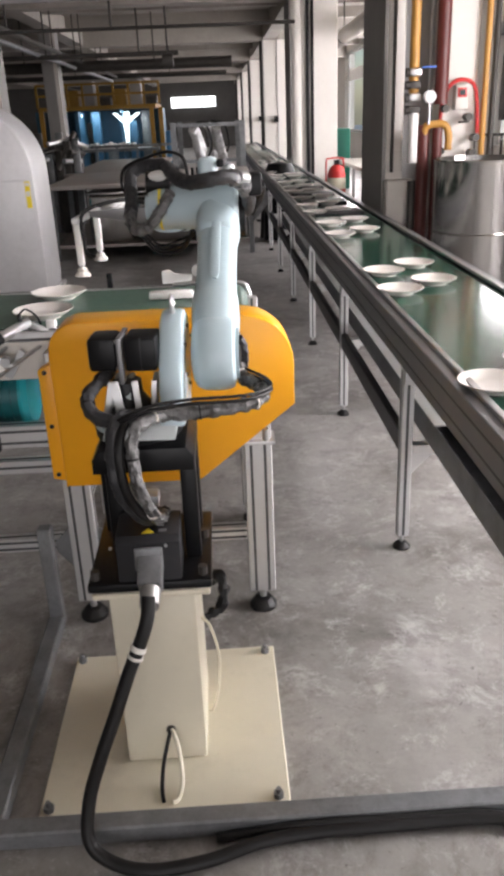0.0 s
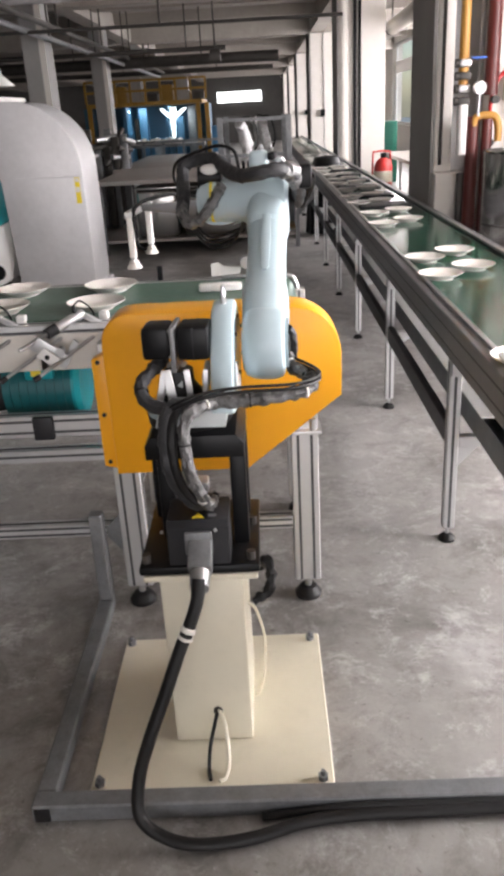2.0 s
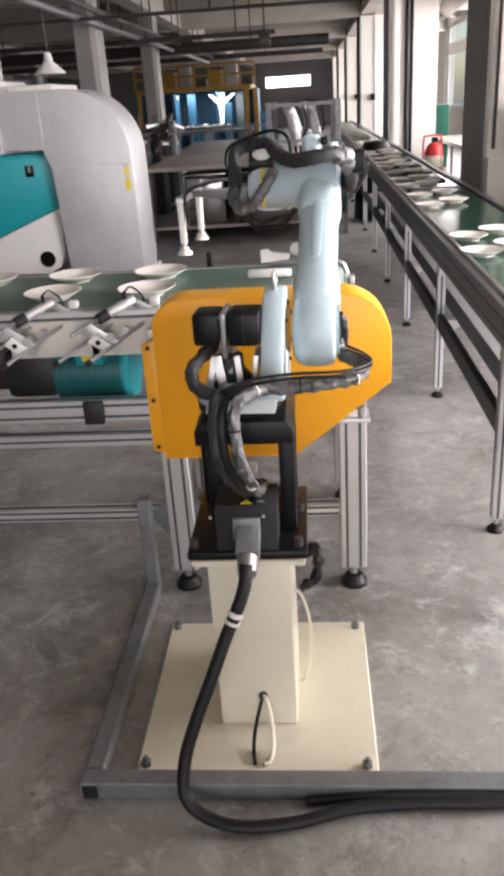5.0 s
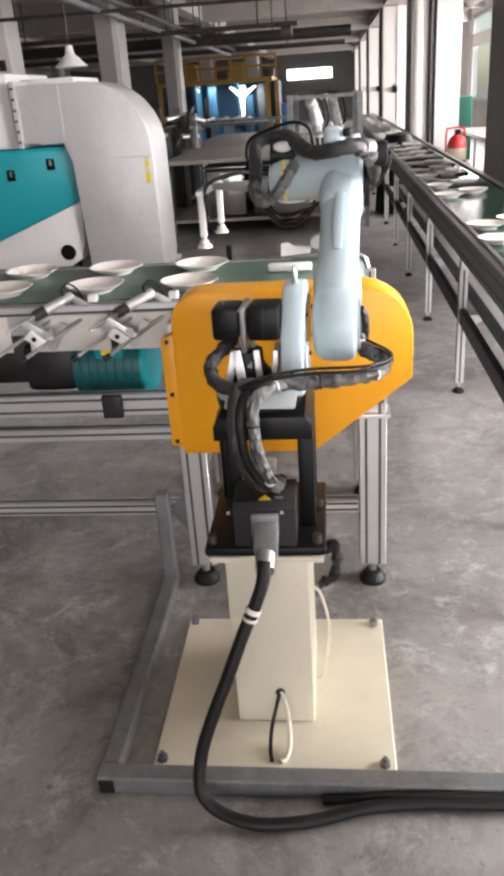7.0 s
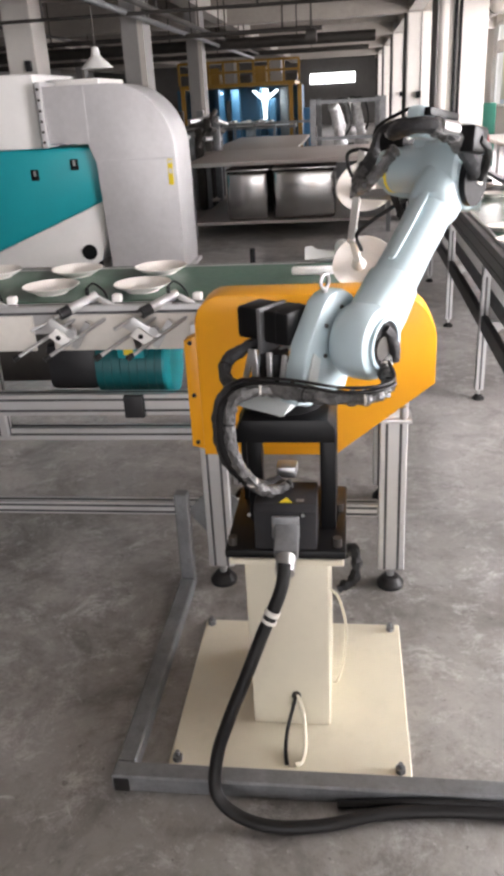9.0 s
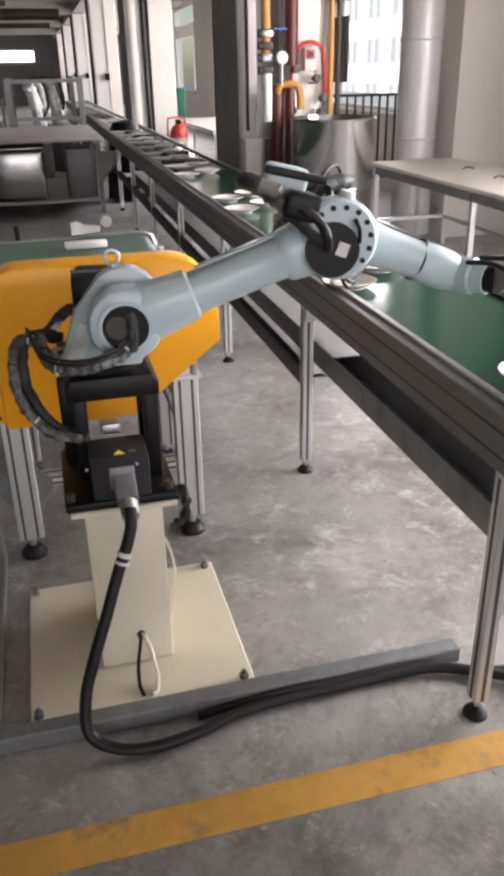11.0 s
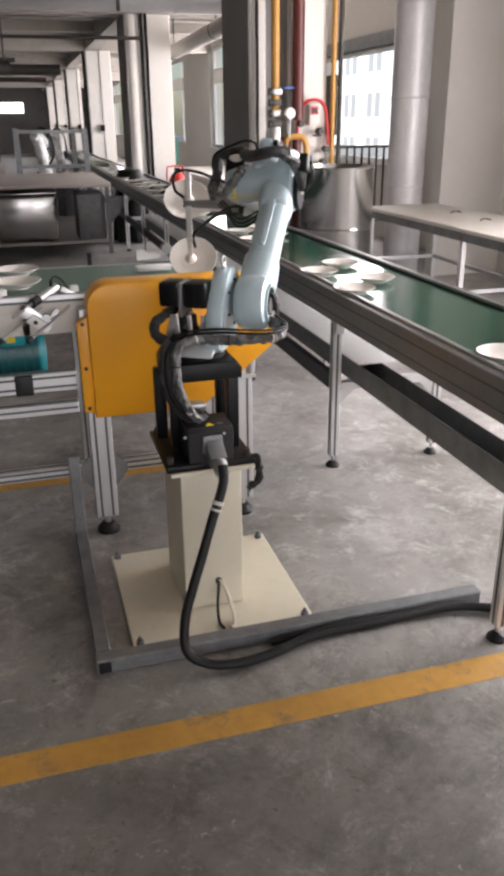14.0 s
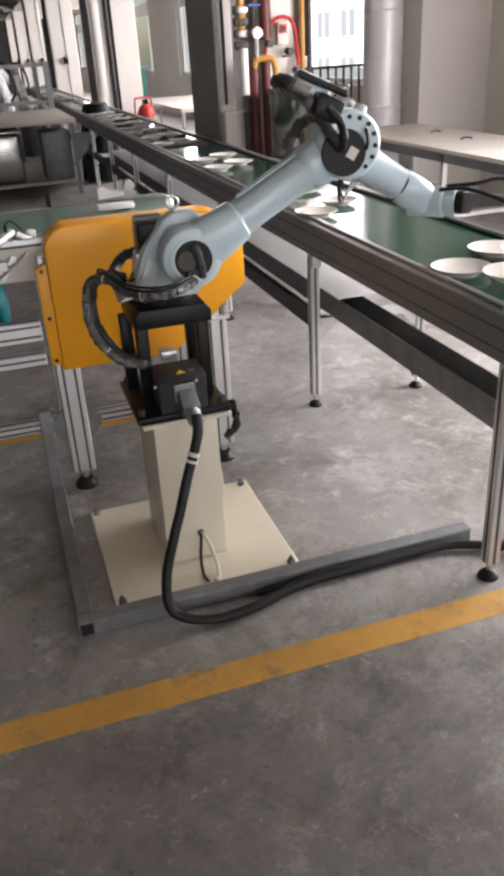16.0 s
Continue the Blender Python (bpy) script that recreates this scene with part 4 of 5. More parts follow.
# flat black disc stands for the shade inside the hollow hub
part("hub_opening", cyl(B(), (0.0, -0.0575, 0), (0.0, -0.0565, 0), 0.0515, n=36), BLACK, lower, "black disc in place of the dark hub hollow")
part("hub_rim", lathe(B(), [(0.0515, 0.0), (0.058, 0.0), (0.060, 0.012), (0.0515, 0.012), (0.0515, 0.0)], 40, pose(0, -0.048, 0, 90, 0, 0)), ROBOT, lower)
part("hub_hose", tube(B(), [(0.020, -0.058, 0.028), (0.018, -0.066, 0.010), (0.008, -0.070, -0.022), (-0.006, -0.066, -0.052)], 0.011, 12, 8, 0.12, 2), SHEATH, lower, "silvered hose leaving the hub", 22)
part("hub_boss", cyl(B(), (-0.016, -0.0625, 0.008), (-0.016, -0.0570, 0.008), 0.026, n=24), IRON, lower, "dark gear boss in the hub")
part("arm_recess", slab(B(), [(0.19, 0.006), (0.20, 0.011), (0.30, 0.013), (0.40, 0.011), (0.41, 0.006), (0.41, -0.006), (0.40, -0.011), (0.30, -0.013), (0.20, -0.011), (0.19, -0.006)], -0.0560, -0.050, 0.002, pose(0, 0, 0, -90, 0, 0)), ROBOT, lower, "long rounded recess of the arm")

def lv(f, l, z):
    """A point given level (forward, left, up) at the resting forearm, in the forearm's own space."""
    return pose(0, 0, 0, 0, -8, 0) @ Vector((f, l, z))


fa = bmesh.new()
lathe(fa, [(0.03, -0.055), (0.082, -0.055), (0.090, -0.046), (0.091, -0.010), (0.080, 0.012), (0.070, 0.05), (0.058, 0.07), (0.056, 0.16), (0.046, 0.185), (0.0, 0.19)], 40, pose(0, 0, 0, -90, 0, 0))
fore = part("upper_arm", fa, ROBOT, robot, "pale blue elbow and forearm of the robot")
ft = bmesh.new()
loft(ft, [(0.02, YF, 0, 0.064, 0.064), (0.10, YF, 0, 0.060, 0.058), (0.16, YF, 0, 0.053, 0.051), (0.265, YF, 0, 0.048, 0.046), (0.275, YF, 0, 0.052, 0.050), (0.32, YF, 0, 0.054, 0.052), (0.36, YF, 0, 0.052, 0.050), (0.39, YF, 0, 0.042, 0.040), (0.41, YF, 0, 0.022, 0.020)])
part("forearm_tube", ft, ROBOT, fore, "pale blue tapering forearm tube")
part("forearm_ring", cyl(B(), (0.270, YF, 0), (0.275, YF, 0), 0.0535, n=36), DARK, fore, "dark joint line")
part("yellow_band", cyl(B(), (0, 0.150, 0), (0, 0.157, 0), 0.0572, n=36), YLABEL, fore, "yellow band")
part("elbow_disc", cyl(B(), (-0.010, -0.072, -0.024), (-0.010, -0.056, -0.024), 0.060, n=36), BLACK, fore, "black elbow cover")
part("elbow_label", box(B(), -0.004, 0.022, -0.0745, -0.0722, -0.030, 0.000), CARD, fore, "small white sticker")
for k in range(8):
    a = radians(-20 + 24 * k)
    part("elbow_bolt", cyl(B(), (0.071 * math.cos(a), -0.059, 0.071 * math.sin(a)), (0.071 * math.cos(a), -0.053, 0.071 * math.sin(a)), 0.0062, n=10), BLACK, fore, "dark bolt hole")
part("elbow_cable", tube(B(), [(0.012, -0.066, 0.055), (0.030, -0.072, 0.035), (0.040, -0.072, 0.010)], 0.005, 8, 5), BLACK, fore, "short black cable on the elbow")
LEVEL = pose(0, 0, 0, 0, -8, 0)
em = part("elbow_motor", box(B(), -0.150, -0.075, -0.120, -0.064, 0.030, 0.088, 0.010, 2, LEVEL), BLACK, fore, "black elbow motor")
part("motor_plug", cyl(B(), lv(-0.16, -0.075, 0.075), lv(-0.20, -0.06, 0.080), 0.020, 0.017, 18), STEEL, em, "bright motor plug")
part("elbow_head", box(B(), -0.185, -0.085, -0.010, 0.036, 0.060, 0.128, 0.014, 3, LEVEL), ROBOT, fore, "pale elbow head casting")
part("head_bar", box(B(), -0.190, -0.050, -0.030, -0.012, 0.104, 0.122, 0.004, 2, LEVEL), BLACK, fore, "black bar along the elbow head")
part("head_knob", cyl(B(), lv(0.0, -0.03, 0.080), lv(0.0, -0.03, 0.104), 0.020, 0.016, 18), ROBOT2, fore, "pale knob on the elbow")
part("elbow_block", box(B(), -0.03, 0.05, -0.045, 0.10, 0.03, 0.075, 0.016, 3, LEVEL), ROBOT, fore, "pale casting between the joints")


def dress(name, pts, r, material, label, wave=0.0):
    part(name, tube(B(), [lv(*q) for q in pts], r, 14, 8, wave, 2), material, fore, label, 22)


dress("dress_hose", [(-0.03, -0.078, -0.012), (-0.09, -0.084, 0.022), (-0.16, -0.074, 0.062), (-0.215, -0.038, 0.082), (-0.225, 0.012, 0.076), (-0.18, 0.062, 0.072), (-0.09, 0.105, 0.086), (0.03, 0.139, 0.104)], 0.0175, SHEATH, "grey sheathed hose across the elbow", 0.07)
dress("dress_hose", [(-0.02, 0.112, 0.090), (0.03, 0.150, 0.108), (0.06, 0.195, 0.107), (0.06, 0.239, 0.090), (0.04, 0.240, 0.048), (0.0, 0.236, 0.013), (-0.03, 0.238, -0.020)], 0.0175, SHEATH, "grey sheathed hose bending down to the wrist", 0.08)
dress("hose_sleeve", [(-0.13, -0.080, 0.046), (-0.165, -0.070, 0.066), (-0.205, -0.046, 0.080)], 0.0200, SLEEVE, "silvered sleeve at the elbow motor", 0.16)
dress("wrist_sleeve", [(-0.02, 0.237, -0.004), (-0.05, 0.233, -0.030), (-0.075, 0.211, -0.049), (-0.085, 0.179, -0.039), (-0.085, 0.153, -0.010), (-0.08, 0.132, 0.021), (-0.065, 0.118, 0.045)], 0.0145, SLEEVE, "silvered sleeve looping at the forearm", 0.19)
dress("air_line", [(0.09, 0.262, 0.03), (0.08, 0.272, 0.066), (0.06, 0.253, 0.106), (0.03, 0.18, 0.132), (0.0, 0.126, 0.141), (-0.03, 0.085, 0.125), (-0.05, 0.072, 0.075)], 0.0045, RUBBER, "thin black air line")
for s, r in ((0.0, 0.0042), (0.014, 0.0038), (0.028, 0.0036)):
    dress("air_line", [(-0.02, 0.078 - s, 0.10), (0.0, 0.076 - s, 0.034), (0.05, 0.078 - s, -0.055), (0.09, 0.116, -0.122 + s), (0.14, 0.188, -0.142 + s), (0.18, 0.245, -0.094 + s), (0.24, 0.30, -0.06 + s)], r, RUBBER, "thin black air line")
dress("elbow_hose", [(-0.12, -0.115, 0.060), (-0.075, -0.118, 0.040), (-0.045, -0.105, 0.010), (-0.03, -0.086, -0.02)], 0.011, RUBBER, "black hose arching into the elbow cover", 0.06)
wc = part("axis_cap", ball(B(), (0, 0, 0), 0.034, 1.0, 1.0, 0.55, 24, 14), WHITE, fore, "white axis cover")
wc.matrix_basis = Matrix.Translation(lv(0.0, 0.155, 0.078))
part("axis_motor", cyl(B(), lv(0.005, 0.125, 0.062), lv(0.005, 0.19, 0.062), 0.033, n=24), BLACK, fore, "black axis motor behind the elbow")

TR, CUP, HG = 0.31, -0.155, 0.13
gripper = part("gripper", lathe(B(), [(0.046, -0.05), (0.046, 0.055), (0.040, 0.062), (0.040, 0.095), (0.0, 0.096)], 28, pose(0, 0, 0, 0, 90, 0)), ROBOT, robot, "pale wrist flange carrying the suction gripper")
part("wrist_ring", cyl(B(), (0.095, 0, 0), (0.115, 0, 0), 0.034, n=24), BLACK, gripper, "black tool flange")
part("bracket", slab(B(), [(0.115, -0.03), (0.135, -0.03), (0.15, -0.012), (TR + 0.02, 0.010), (TR + 0.02, 0.022), (0.115, 0.03)], -0.012, 0.012, 0.002), DULL, gripper, "aluminium gripper bracket")
part("crossbar", box(B(), TR - 0.012, TR + 0.012, -0.16, 0.16, 0.132 - HG, 0.150 - HG, 0.003, 1), ALU, gripper, "aluminium crossbar")
for s in (-1, 1):
    st = part("suction_stem", box(B(), TR - 0.010, TR + 0.010, s * 0.14 - 0.010, s * 0.14 + 0.010, 0.008 - HG, 0.135 - HG, 0.003), WHITE, gripper, "white suction stem")
    part("stem_rod", cyl(B(), (TR, s * 0.14, -0.006 - HG), (TR, s * 0.14, 0.012 - HG), 0.007, n=10), STEEL, st)
    part("suction_cup", lathe(B(), [(0.010, 0.002 - HG), (0.016, -0.005 - HG), (0.013, -0.009 - HG), (0.022, -0.017 - HG), (0.024, CUP), (0.0, CUP)], 20, Matrix.Translation((TR, s * 0.14, 0))), CARD, st, "white rubber suction cup")
part("air_hose", tube(B(), [(0.05, 0.03, 0.04), (0.14, 0.04, 0.05), (0.20, 0.08, 0.06), (0.29, 0.14, 0.03), (TR - 0.02, 0.145, -0.06)], 0.006, 8, 7), RUBBER, gripper, "thin black air hose")
al = bmesh.new()
tube(al, [(0.05, -0.03, 0.04), (0.14, -0.06, 0.05), (0.28, -0.14, 0.03), (TR + 0.05, -0.17, -0.02), (TR + 0.055, -0.165, -0.12), (TR + 0.02, -0.145, -0.145)], 0.006, 8, 7)
part("air_hose", al, RUBBER, gripper, "thin black air hose")

# joint rows: time, heading, lower arm, forearm, tool heading, tool roll
J = [(0.0, 86, 33, -9.5, 176, 0), (7.95, 86, 33, -9.5, 176, 0), (8.1, 86, 30, -13, 176, 0), (8.25, 86, 26, -17.4, 176, 0), (8.45, 86, 26, -17.4, 176, 0), (8.6, 86, 29, -14, 176, 0), (8.78, 86, 33, -9.5, 176, 0),
     (8.9, 73, 35, -12, 172, -20), (9.0, 57, 38, -16, 170, -50), (9.1, 47, 37, -22, 105, -45), (9.2, 38, 36, -25, 52, -30), (9.3, 22, 36, -25, 8, -12), (9.4, 9, 36, -25, -22, -4), (9.5, 2, 36, -25, -38, 0), (9.65, -2, 35, -26, -42, 0),
     (9.9, -3, 35, -26, -42, 0), (10.2, -3, 34, -27, -42, 0), (10.7, -4, 26, -21, -50, 0), (11.1, -6, 15, -21, -60, 0), (11.4, -6, 14, -22, -60, 0), (11.65, -4, 28, -23, -60, 0), (11.85, -2, 35, -26, -55, 0),
     (12.0, 12, 36, -26, -20, 0), (12.15, 30, 36, -27, 40, 0), (12.3, 52, 36, -20, 100, 0), (12.4, 66, 35, -17, 135, 0), (12.5, 73, 34, -14, 155, 0), (12.6, 83, 33, -10.5, 170, 0), (12.7, 86, 33, -9.5, 176, 0),
     (13.0, 86, 33, -9.5, 176, 0), (13.2, 86, 28, -15.5, 176, 0), (13.3, 86, 26, -17.4, 176, 0), (13.5, 86, 26, -17.4, 176, 0), (13.7, 86, 30, -13, 176, 0), (13.82, 86, 34, -9, 176, 0), (13.9, 75, 35, -12, 172, -20), (14.0, 59, 38, -16, 168, -50),
     (14.1, 52, 36, -26, 97, -45), (14.2, 38, 36, -25, 54, -30), (14.3, 20, 36, -25, 8, -12), (14.4, 6, 35, -25, -26, -4), (14.5, 0, 34, -26, -38, 0), (14.6, -2, 33, -26, -42, 0), (15.0, -3, 32, -27, -42, 0), (15.5, -3, 30, -29, -44, 0), (16.0, -3, 28, -32, -48, 0)]


def joints(t):
    ts = [r[0] for r in J]
    return [float(np.interp(t, ts, [r[k] for r in J])) + (1.5 if k == 2 else 0.0) for k in range(1, 6)]


def linkage(t):
    """Poses of turret, lower arm, upper arm and gripper, in the robot's own space."""
    h, q2, e3, ty, roll = joints(t)
    tur = pose(0, 0, 0, 0, 0, h)
    low_ = tur @ pose(A1, YA, Z2, 0, -q2, 0)
    up = tur @ pose(A1 + L2 * math.cos(radians(q2)), YA, Z2 + L2 * math.sin(radians(q2)), 0, -e3, 0)
    w = up @ Vector((L3, YF, 0))
    return tur, low_, up, Matrix.Translation(w) @ pose(0, 0, 0, roll, 0, ty)


def motions():
    """All that moves: the robot's links, the picked plates and the plates that ride on both belts."""
    times = [0.0, 7.9] + [round(8.0 + 0.1 * k, 1) for k in range(81)]
    for ob, k in ((turret, 0), (lower, 1), (fore, 2), (gripper, 3)):
        walk(ob, [(t, linkage(t)[k]) for t in times])
    for ob, x, y in right_plates:
        walk(ob, [(t, pose(x, y + BELT_SPEED * t, 0.838)) for t in (0.0, 16.0)])
    ride = [(0.0, 0.0), (6.5, 0.0), (7.0, 0.078), (7.5, 0.155), (10.3, 0.155), (12.1, 0.47), (16.0, 0.47)]
    base = pose(RX, RY, 0)
    for i, (ob, x, y) in enumerate(left_plates):
        turn = i // 2
        lift, drop = ((8.4, 11.3), (13.45, 99.0), (99.0, 99.0))[min(turn, 2)]
        rows = [(t, pose(x + s, y, ZB)) for t, s in ride if t < lift]
        if lift < 16:
            s = 0.155 if turn == 0 else 0.47
            rows.append((lift, pose(x + s, y, ZB)))
            hold = linkage(lift)[3]
            grip = (base @ hold).inverted() @ pose(x + s, y, ZB)
            for t in times:
                if lift < t < min(drop, 16.01):
                    rows.append((t, base @ linkage(t)[3] @ grip))
            if drop < 16:
                last = rows[-1][1].translation
                for t in (drop + 0.1, 16.0):
                    rows.append((t, pose(last.x, last.y + BELT_SPEED * (t - drop), 0.838)))
        walk(ob, rows)

# service column with pipes ---------------------------------------------------
pier = thing("column", "cream service pier behind the conveyor, carrying pipes", "column", kind="structure")
part("pier_face", box(B(), 1.62, 1.88, 6.12, 6.5, 0, 3.47, 0.01, 1), CREAMCOL, pier)
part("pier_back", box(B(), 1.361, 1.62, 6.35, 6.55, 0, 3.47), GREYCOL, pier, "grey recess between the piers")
part("plinth", box(B(), 1.222, 1.42, 6.02, 6.146, 0, 1.05, 0.01, 1), CREAMCOL, pier, "cream boxed plinth")
pipes = thing("gas_pipes", "amber and dark red gas pipes with valves and gauge", "pipework")
part("amber_pipe", cyl(B(), (1.385, 5.98, 1.62), (1.385, 5.98, 3.47), 0.033, n=18), AMBER, pipes, "amber pipe")
part("red_pipe", cyl(B(), (1.585, 6.0, 1.55), (1.585, 6.0, 3.47), 0.048, n=20), REDPIPE, pipes, "dark red pipe")
part("red_pipe", cyl(B(), (1.46, 5.95, 0.0), (1.46, 5.95, 1.42), 0.045, n=20), REDPIPE, pipes, "dark red pipe")
part("brown_pipe", cyl(B(), (1.38, 5.92, 0.0), (1.38, 5.92, 1.05), 0.026, n=16), IRON, pipes, "dark brown pipe")
part("red_pipe", cyl(B(), (1.545, 5.90, 0.0), (1.545, 5.90, 1.40), 0.036, n=20), REDPIPE, pipes, "dark red pipe")
part("thin_pipe", cyl(B(), (1.275, 6.12, 1.1), (1.275, 6.12, 3.47), 0.012, n=10), IRON, pipes, "thin dark conduit")
part("thin_pipe", cyl(B(), (1.515, 6.05, 1.4), (1.515, 6.05, 3.47), 0.010, n=10), GREYCOL, pipes)
part("amber_bend", tube(B(), [(1.46, 5.93, 1.36), (1.47, 5.92, 1.41), (1.54, 5.91, 1.425), (1.60, 5.90, 1.41), (1.625, 5.90, 1.34), (1.625, 5.90, 1.25)], 0.026, 14, 6), AMBER, pipes, "amber pipe bend")
part("filter_cylinder", cyl(B(), (1.385, 5.95, 1.17), (1.385, 5.95, 1.50), 0.034, n=20), WHITE, pipes, "pale filter cylinder")
for z in (1.52, 1.60, 1.68, 1.76):
    v = part("valve", box(B(), 1.345, 1.425, 5.92, 6.0, z - 0.025, z + 0.025, 0.01), STEEL if z in (1.60, 1.76) else IRON, pipes, "pipe valve")
    part("handwheel", cyl(B(), (1.32, 5.95, z), (1.345, 5.95, z), 0.028, n=16), IRON, v)
part("blue_lever", box(B(), 1.42, 1.52, 5.90, 5.915, 1.78, 1.795, 0.003, 1, None), BLUEV, pipes, "blue lever")
ga = part("gauge", cyl(B(), (1.475, 5.86, 1.60), (1.475, 5.90, 1.60), 0.042, n=28), STEEL, pipes, "round pressure gauge")
part("dial", cyl(B(), (1.475, 5.855, 1.60), (1.475, 5.859, 1.60), 0.035, n=28), CARD, ga, "white dial")
part("gauge_stem", cyl(B(), (1.475, 5.88, 1.42), (1.475, 5.88, 1.56), 0.008, n=10), STEEL, ga)
unit = thing("control_unit", "small control box with a red hose loop on the pier", "control box")
part("housing", box(B(), 1.70, 1.79, 6.03, 6.12, 1.51, 1.67, 0.008), CARD, unit, "white control housing")
part("red_panel", box(B(), 1.712, 1.778, 6.022, 6.0295, 1.59, 1.655, 0.003), RED, unit, "red panel")
part("window", box(B(), 1.725, 1.765, 6.016, 6.0215, 1.605, 1.64), DARK, unit, "dark display")
part("hose_loop", tube(B(), [(1.60, 6.05, 1.35), (1.61, 6.05, 1.55), (1.66, 6.05, 1.67), (1.74, 6.04, 1.705), (1.83, 6.05, 1.67), (1.86, 6.05, 1.55), (1.875, 6.05, 1.35)], 0.014, 10, 6), RED, unit, "bright red hose loop")
for x, z in ((1.62, 1.52), (1.79, 1.46), (1.60, 1.24), (1.85, 1.32), (1.83, 1.22), (1.86, 1.14)):
    part("fitting", cyl(B(), (x, 5.98, z), (x, 6.07, z), 0.026, n=14), IRON, unit, "dark pipe fitting")
part("handle", box(B(), 1.72, 1.80, 5.99, 6.01, 1.42, 1.435, 0.004), IRON, unit)
part("amber_pipe", cyl(B(), (1.915, 6.06, 1.2), (1.915, 6.06, 3.47), 0.022, n=14), AMBER, unit)
part("dark_pipe", cyl(B(), (1.975, 6.06, 1.2), (1.975, 6.06, 3.47), 0.020, n=14), IRON, unit)

tank = thing("steel_tank", "tall stainless steel drum with vertical sheen", "tank")
part("shell", lathe(B(), [(0.285, 0.0), (0.300, 0.01), (0.300, 1.19), (0.307, 1.21), (0.296, 1.215), (0.288, 1.15), (0.0, 1.15)], 64, pose(1.735, 5.50, 0)), STAIN, tank, "shiny drum shell")
for z in (0.32, 0.75):
    part("hoop", lathe(B(), [(0.300, -0.008), (0.3035, 0.0), (0.300, 0.008)], 64, pose(1.735, 5.50, z)), STAIN, tank)
heap = bmesh.new()
for k in range(5):
    ball(heap, (2.25 + 0.07 * k, 6.35 + 0.03 * (k % 2), 0.07 + 0.03 * (k % 3)), 0.07, 1, 1, 0.9, 12, 8)
solid("rag_heap", heap, IRON, "small dark heap of fittings on the floor", "scrap", kind="stuff")

# window bay ------------------------------------------------------------------
rl = thing("balustrade", "dark steel balustrade in front of the window", "railing")
part("top_rail", box(B(), 2.75, 4.1, 8.98, 9.02, 1.22, 1.25), IRON, rl)
part("bottom_rail", box(B(), 2.75, 4.1, 8.985, 9.015, 0.32, 0.345), IRON, rl)
for k in range(14):
    part("baluster", box(B(), 2.78 + 0.1 * k, 2.80 + 0.1 * k, 8.99, 9.01, 0.345, 1.22), IRON, rl)
for x in (2.75, 4.08):
    part("post", box(B(), x - 0.02, x + 0.02, 8.98, 9.02, 0.0, 1.28), IRON, rl)
duct = thing("round_duct", "round galvanised ventilation duct rising by the wall", "duct")
part("pipe", cyl(B(), (3.24, 7.28, 0.0), (3.24, 7.28, 3.48), 0.19, n=32, caps=False), DUCT, duct)
for z in (0.9, 1.75, 2.6):
    part("seam", lathe(B(), [(0.19, -0.012), (0.196, -0.006), (0.196, 0.006), (0.19, 0.012)], 32, pose(3.24, 7.28, z)), DUCT, duct)
tbl = thing("work_table", "white-topped work table on a pale square-tube frame", "table")
part("top", box(B(), 2.56, 3.35, 3.3, 6.75, 0.73, 0.76, 0.004), CARD, tbl, "white board top")
for x in (2.60, 3.30):
    for yy in (3.35, 4.95, 6.68):
        part("leg", box(B(), x - 0.02, x + 0.02, yy - 0.02, yy + 0.02, 0, 0.73), ALU, tbl)
    part("stretcher", box(B(), x - 0.015, x + 0.015, 3.37, 6.66, 0.24, 0.27), ALU, tbl)
for yy in (3.35, 4.95, 6.68):
    part("stretcher", box(B(), 2.62, 3.28, yy - 0.015, yy + 0.015, 0.24, 0.27), ALU, tbl)
part("apron", box(B(), 2.58, 2.60, 3.37, 6.66, 0.66, 0.73), GALV, tbl)
for k, (x, yy) in enumerate(((3.02, 5.9), (2.95, 5.3))):
    solid("scrap_wire", tube(B(), [(x, yy, 0.765), (x + 0.05, yy + 0.02, 0.775), (x + 0.09, yy - 0.02, 0.768)], 0.006, 6, 4), IRON, "short piece of dark wire on the table", "wire")
# distance behind the windows
solid("backdrop", box(B(), 38, 38.2, -40, 90, -4, 30), SKYM, "glowing sheet in place of the bright hazy sky behind the windows", kind="structure", smooth=0)
blk = thing("apartment_building", "pale apartment block outside the windows, glowing in place of daylight", "building")
part("wall", box(B(), 24, 30, 34, 80, -4, 24), FACADE, blk, "pale facade, glowing in place of daylight", 0)
for j in range(7):
    for i in range(10):
        for dy in (0.0, 1.3):
            y = 36 + 4.2 * i + dy
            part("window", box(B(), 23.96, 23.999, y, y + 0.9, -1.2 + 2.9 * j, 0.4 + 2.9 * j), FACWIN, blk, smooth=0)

# machine with the duct elbow -------------------------------------------------
MY = 7.6
mach = thing("glazing_machine", "large teal and white machine cabinet with rounded front", "machine")
body = [(-4.6, 0.10), (-2.46, 0.10), (-2.44, 0.2), (-2.42, 0.68), (-2.40, 1.16), (-2.45, 1.18), (-2.95, 1.17), (-4.6, 1.17)]
part("lower_body", slab(B(), [(-3.9, 0.08), (-2.62, 0.08), (-2.50, 0.14), (-2.44, 0.30), (-2.42, 0.70), (-3.9, 0.116)], MY, MY + 1.2, 0.02), WHITE, mach, "white lower body")
part("teal_panel", slab(B(), [(-4.6, 0.10), (-3.9, 0.112), (-2.42, 0.70), (-2.40, 1.15), (-2.43, 1.19), (-4.6, 1.19)], MY - 0.002, MY + 1.2, 0.02), TEAL, mach, "teal panel")
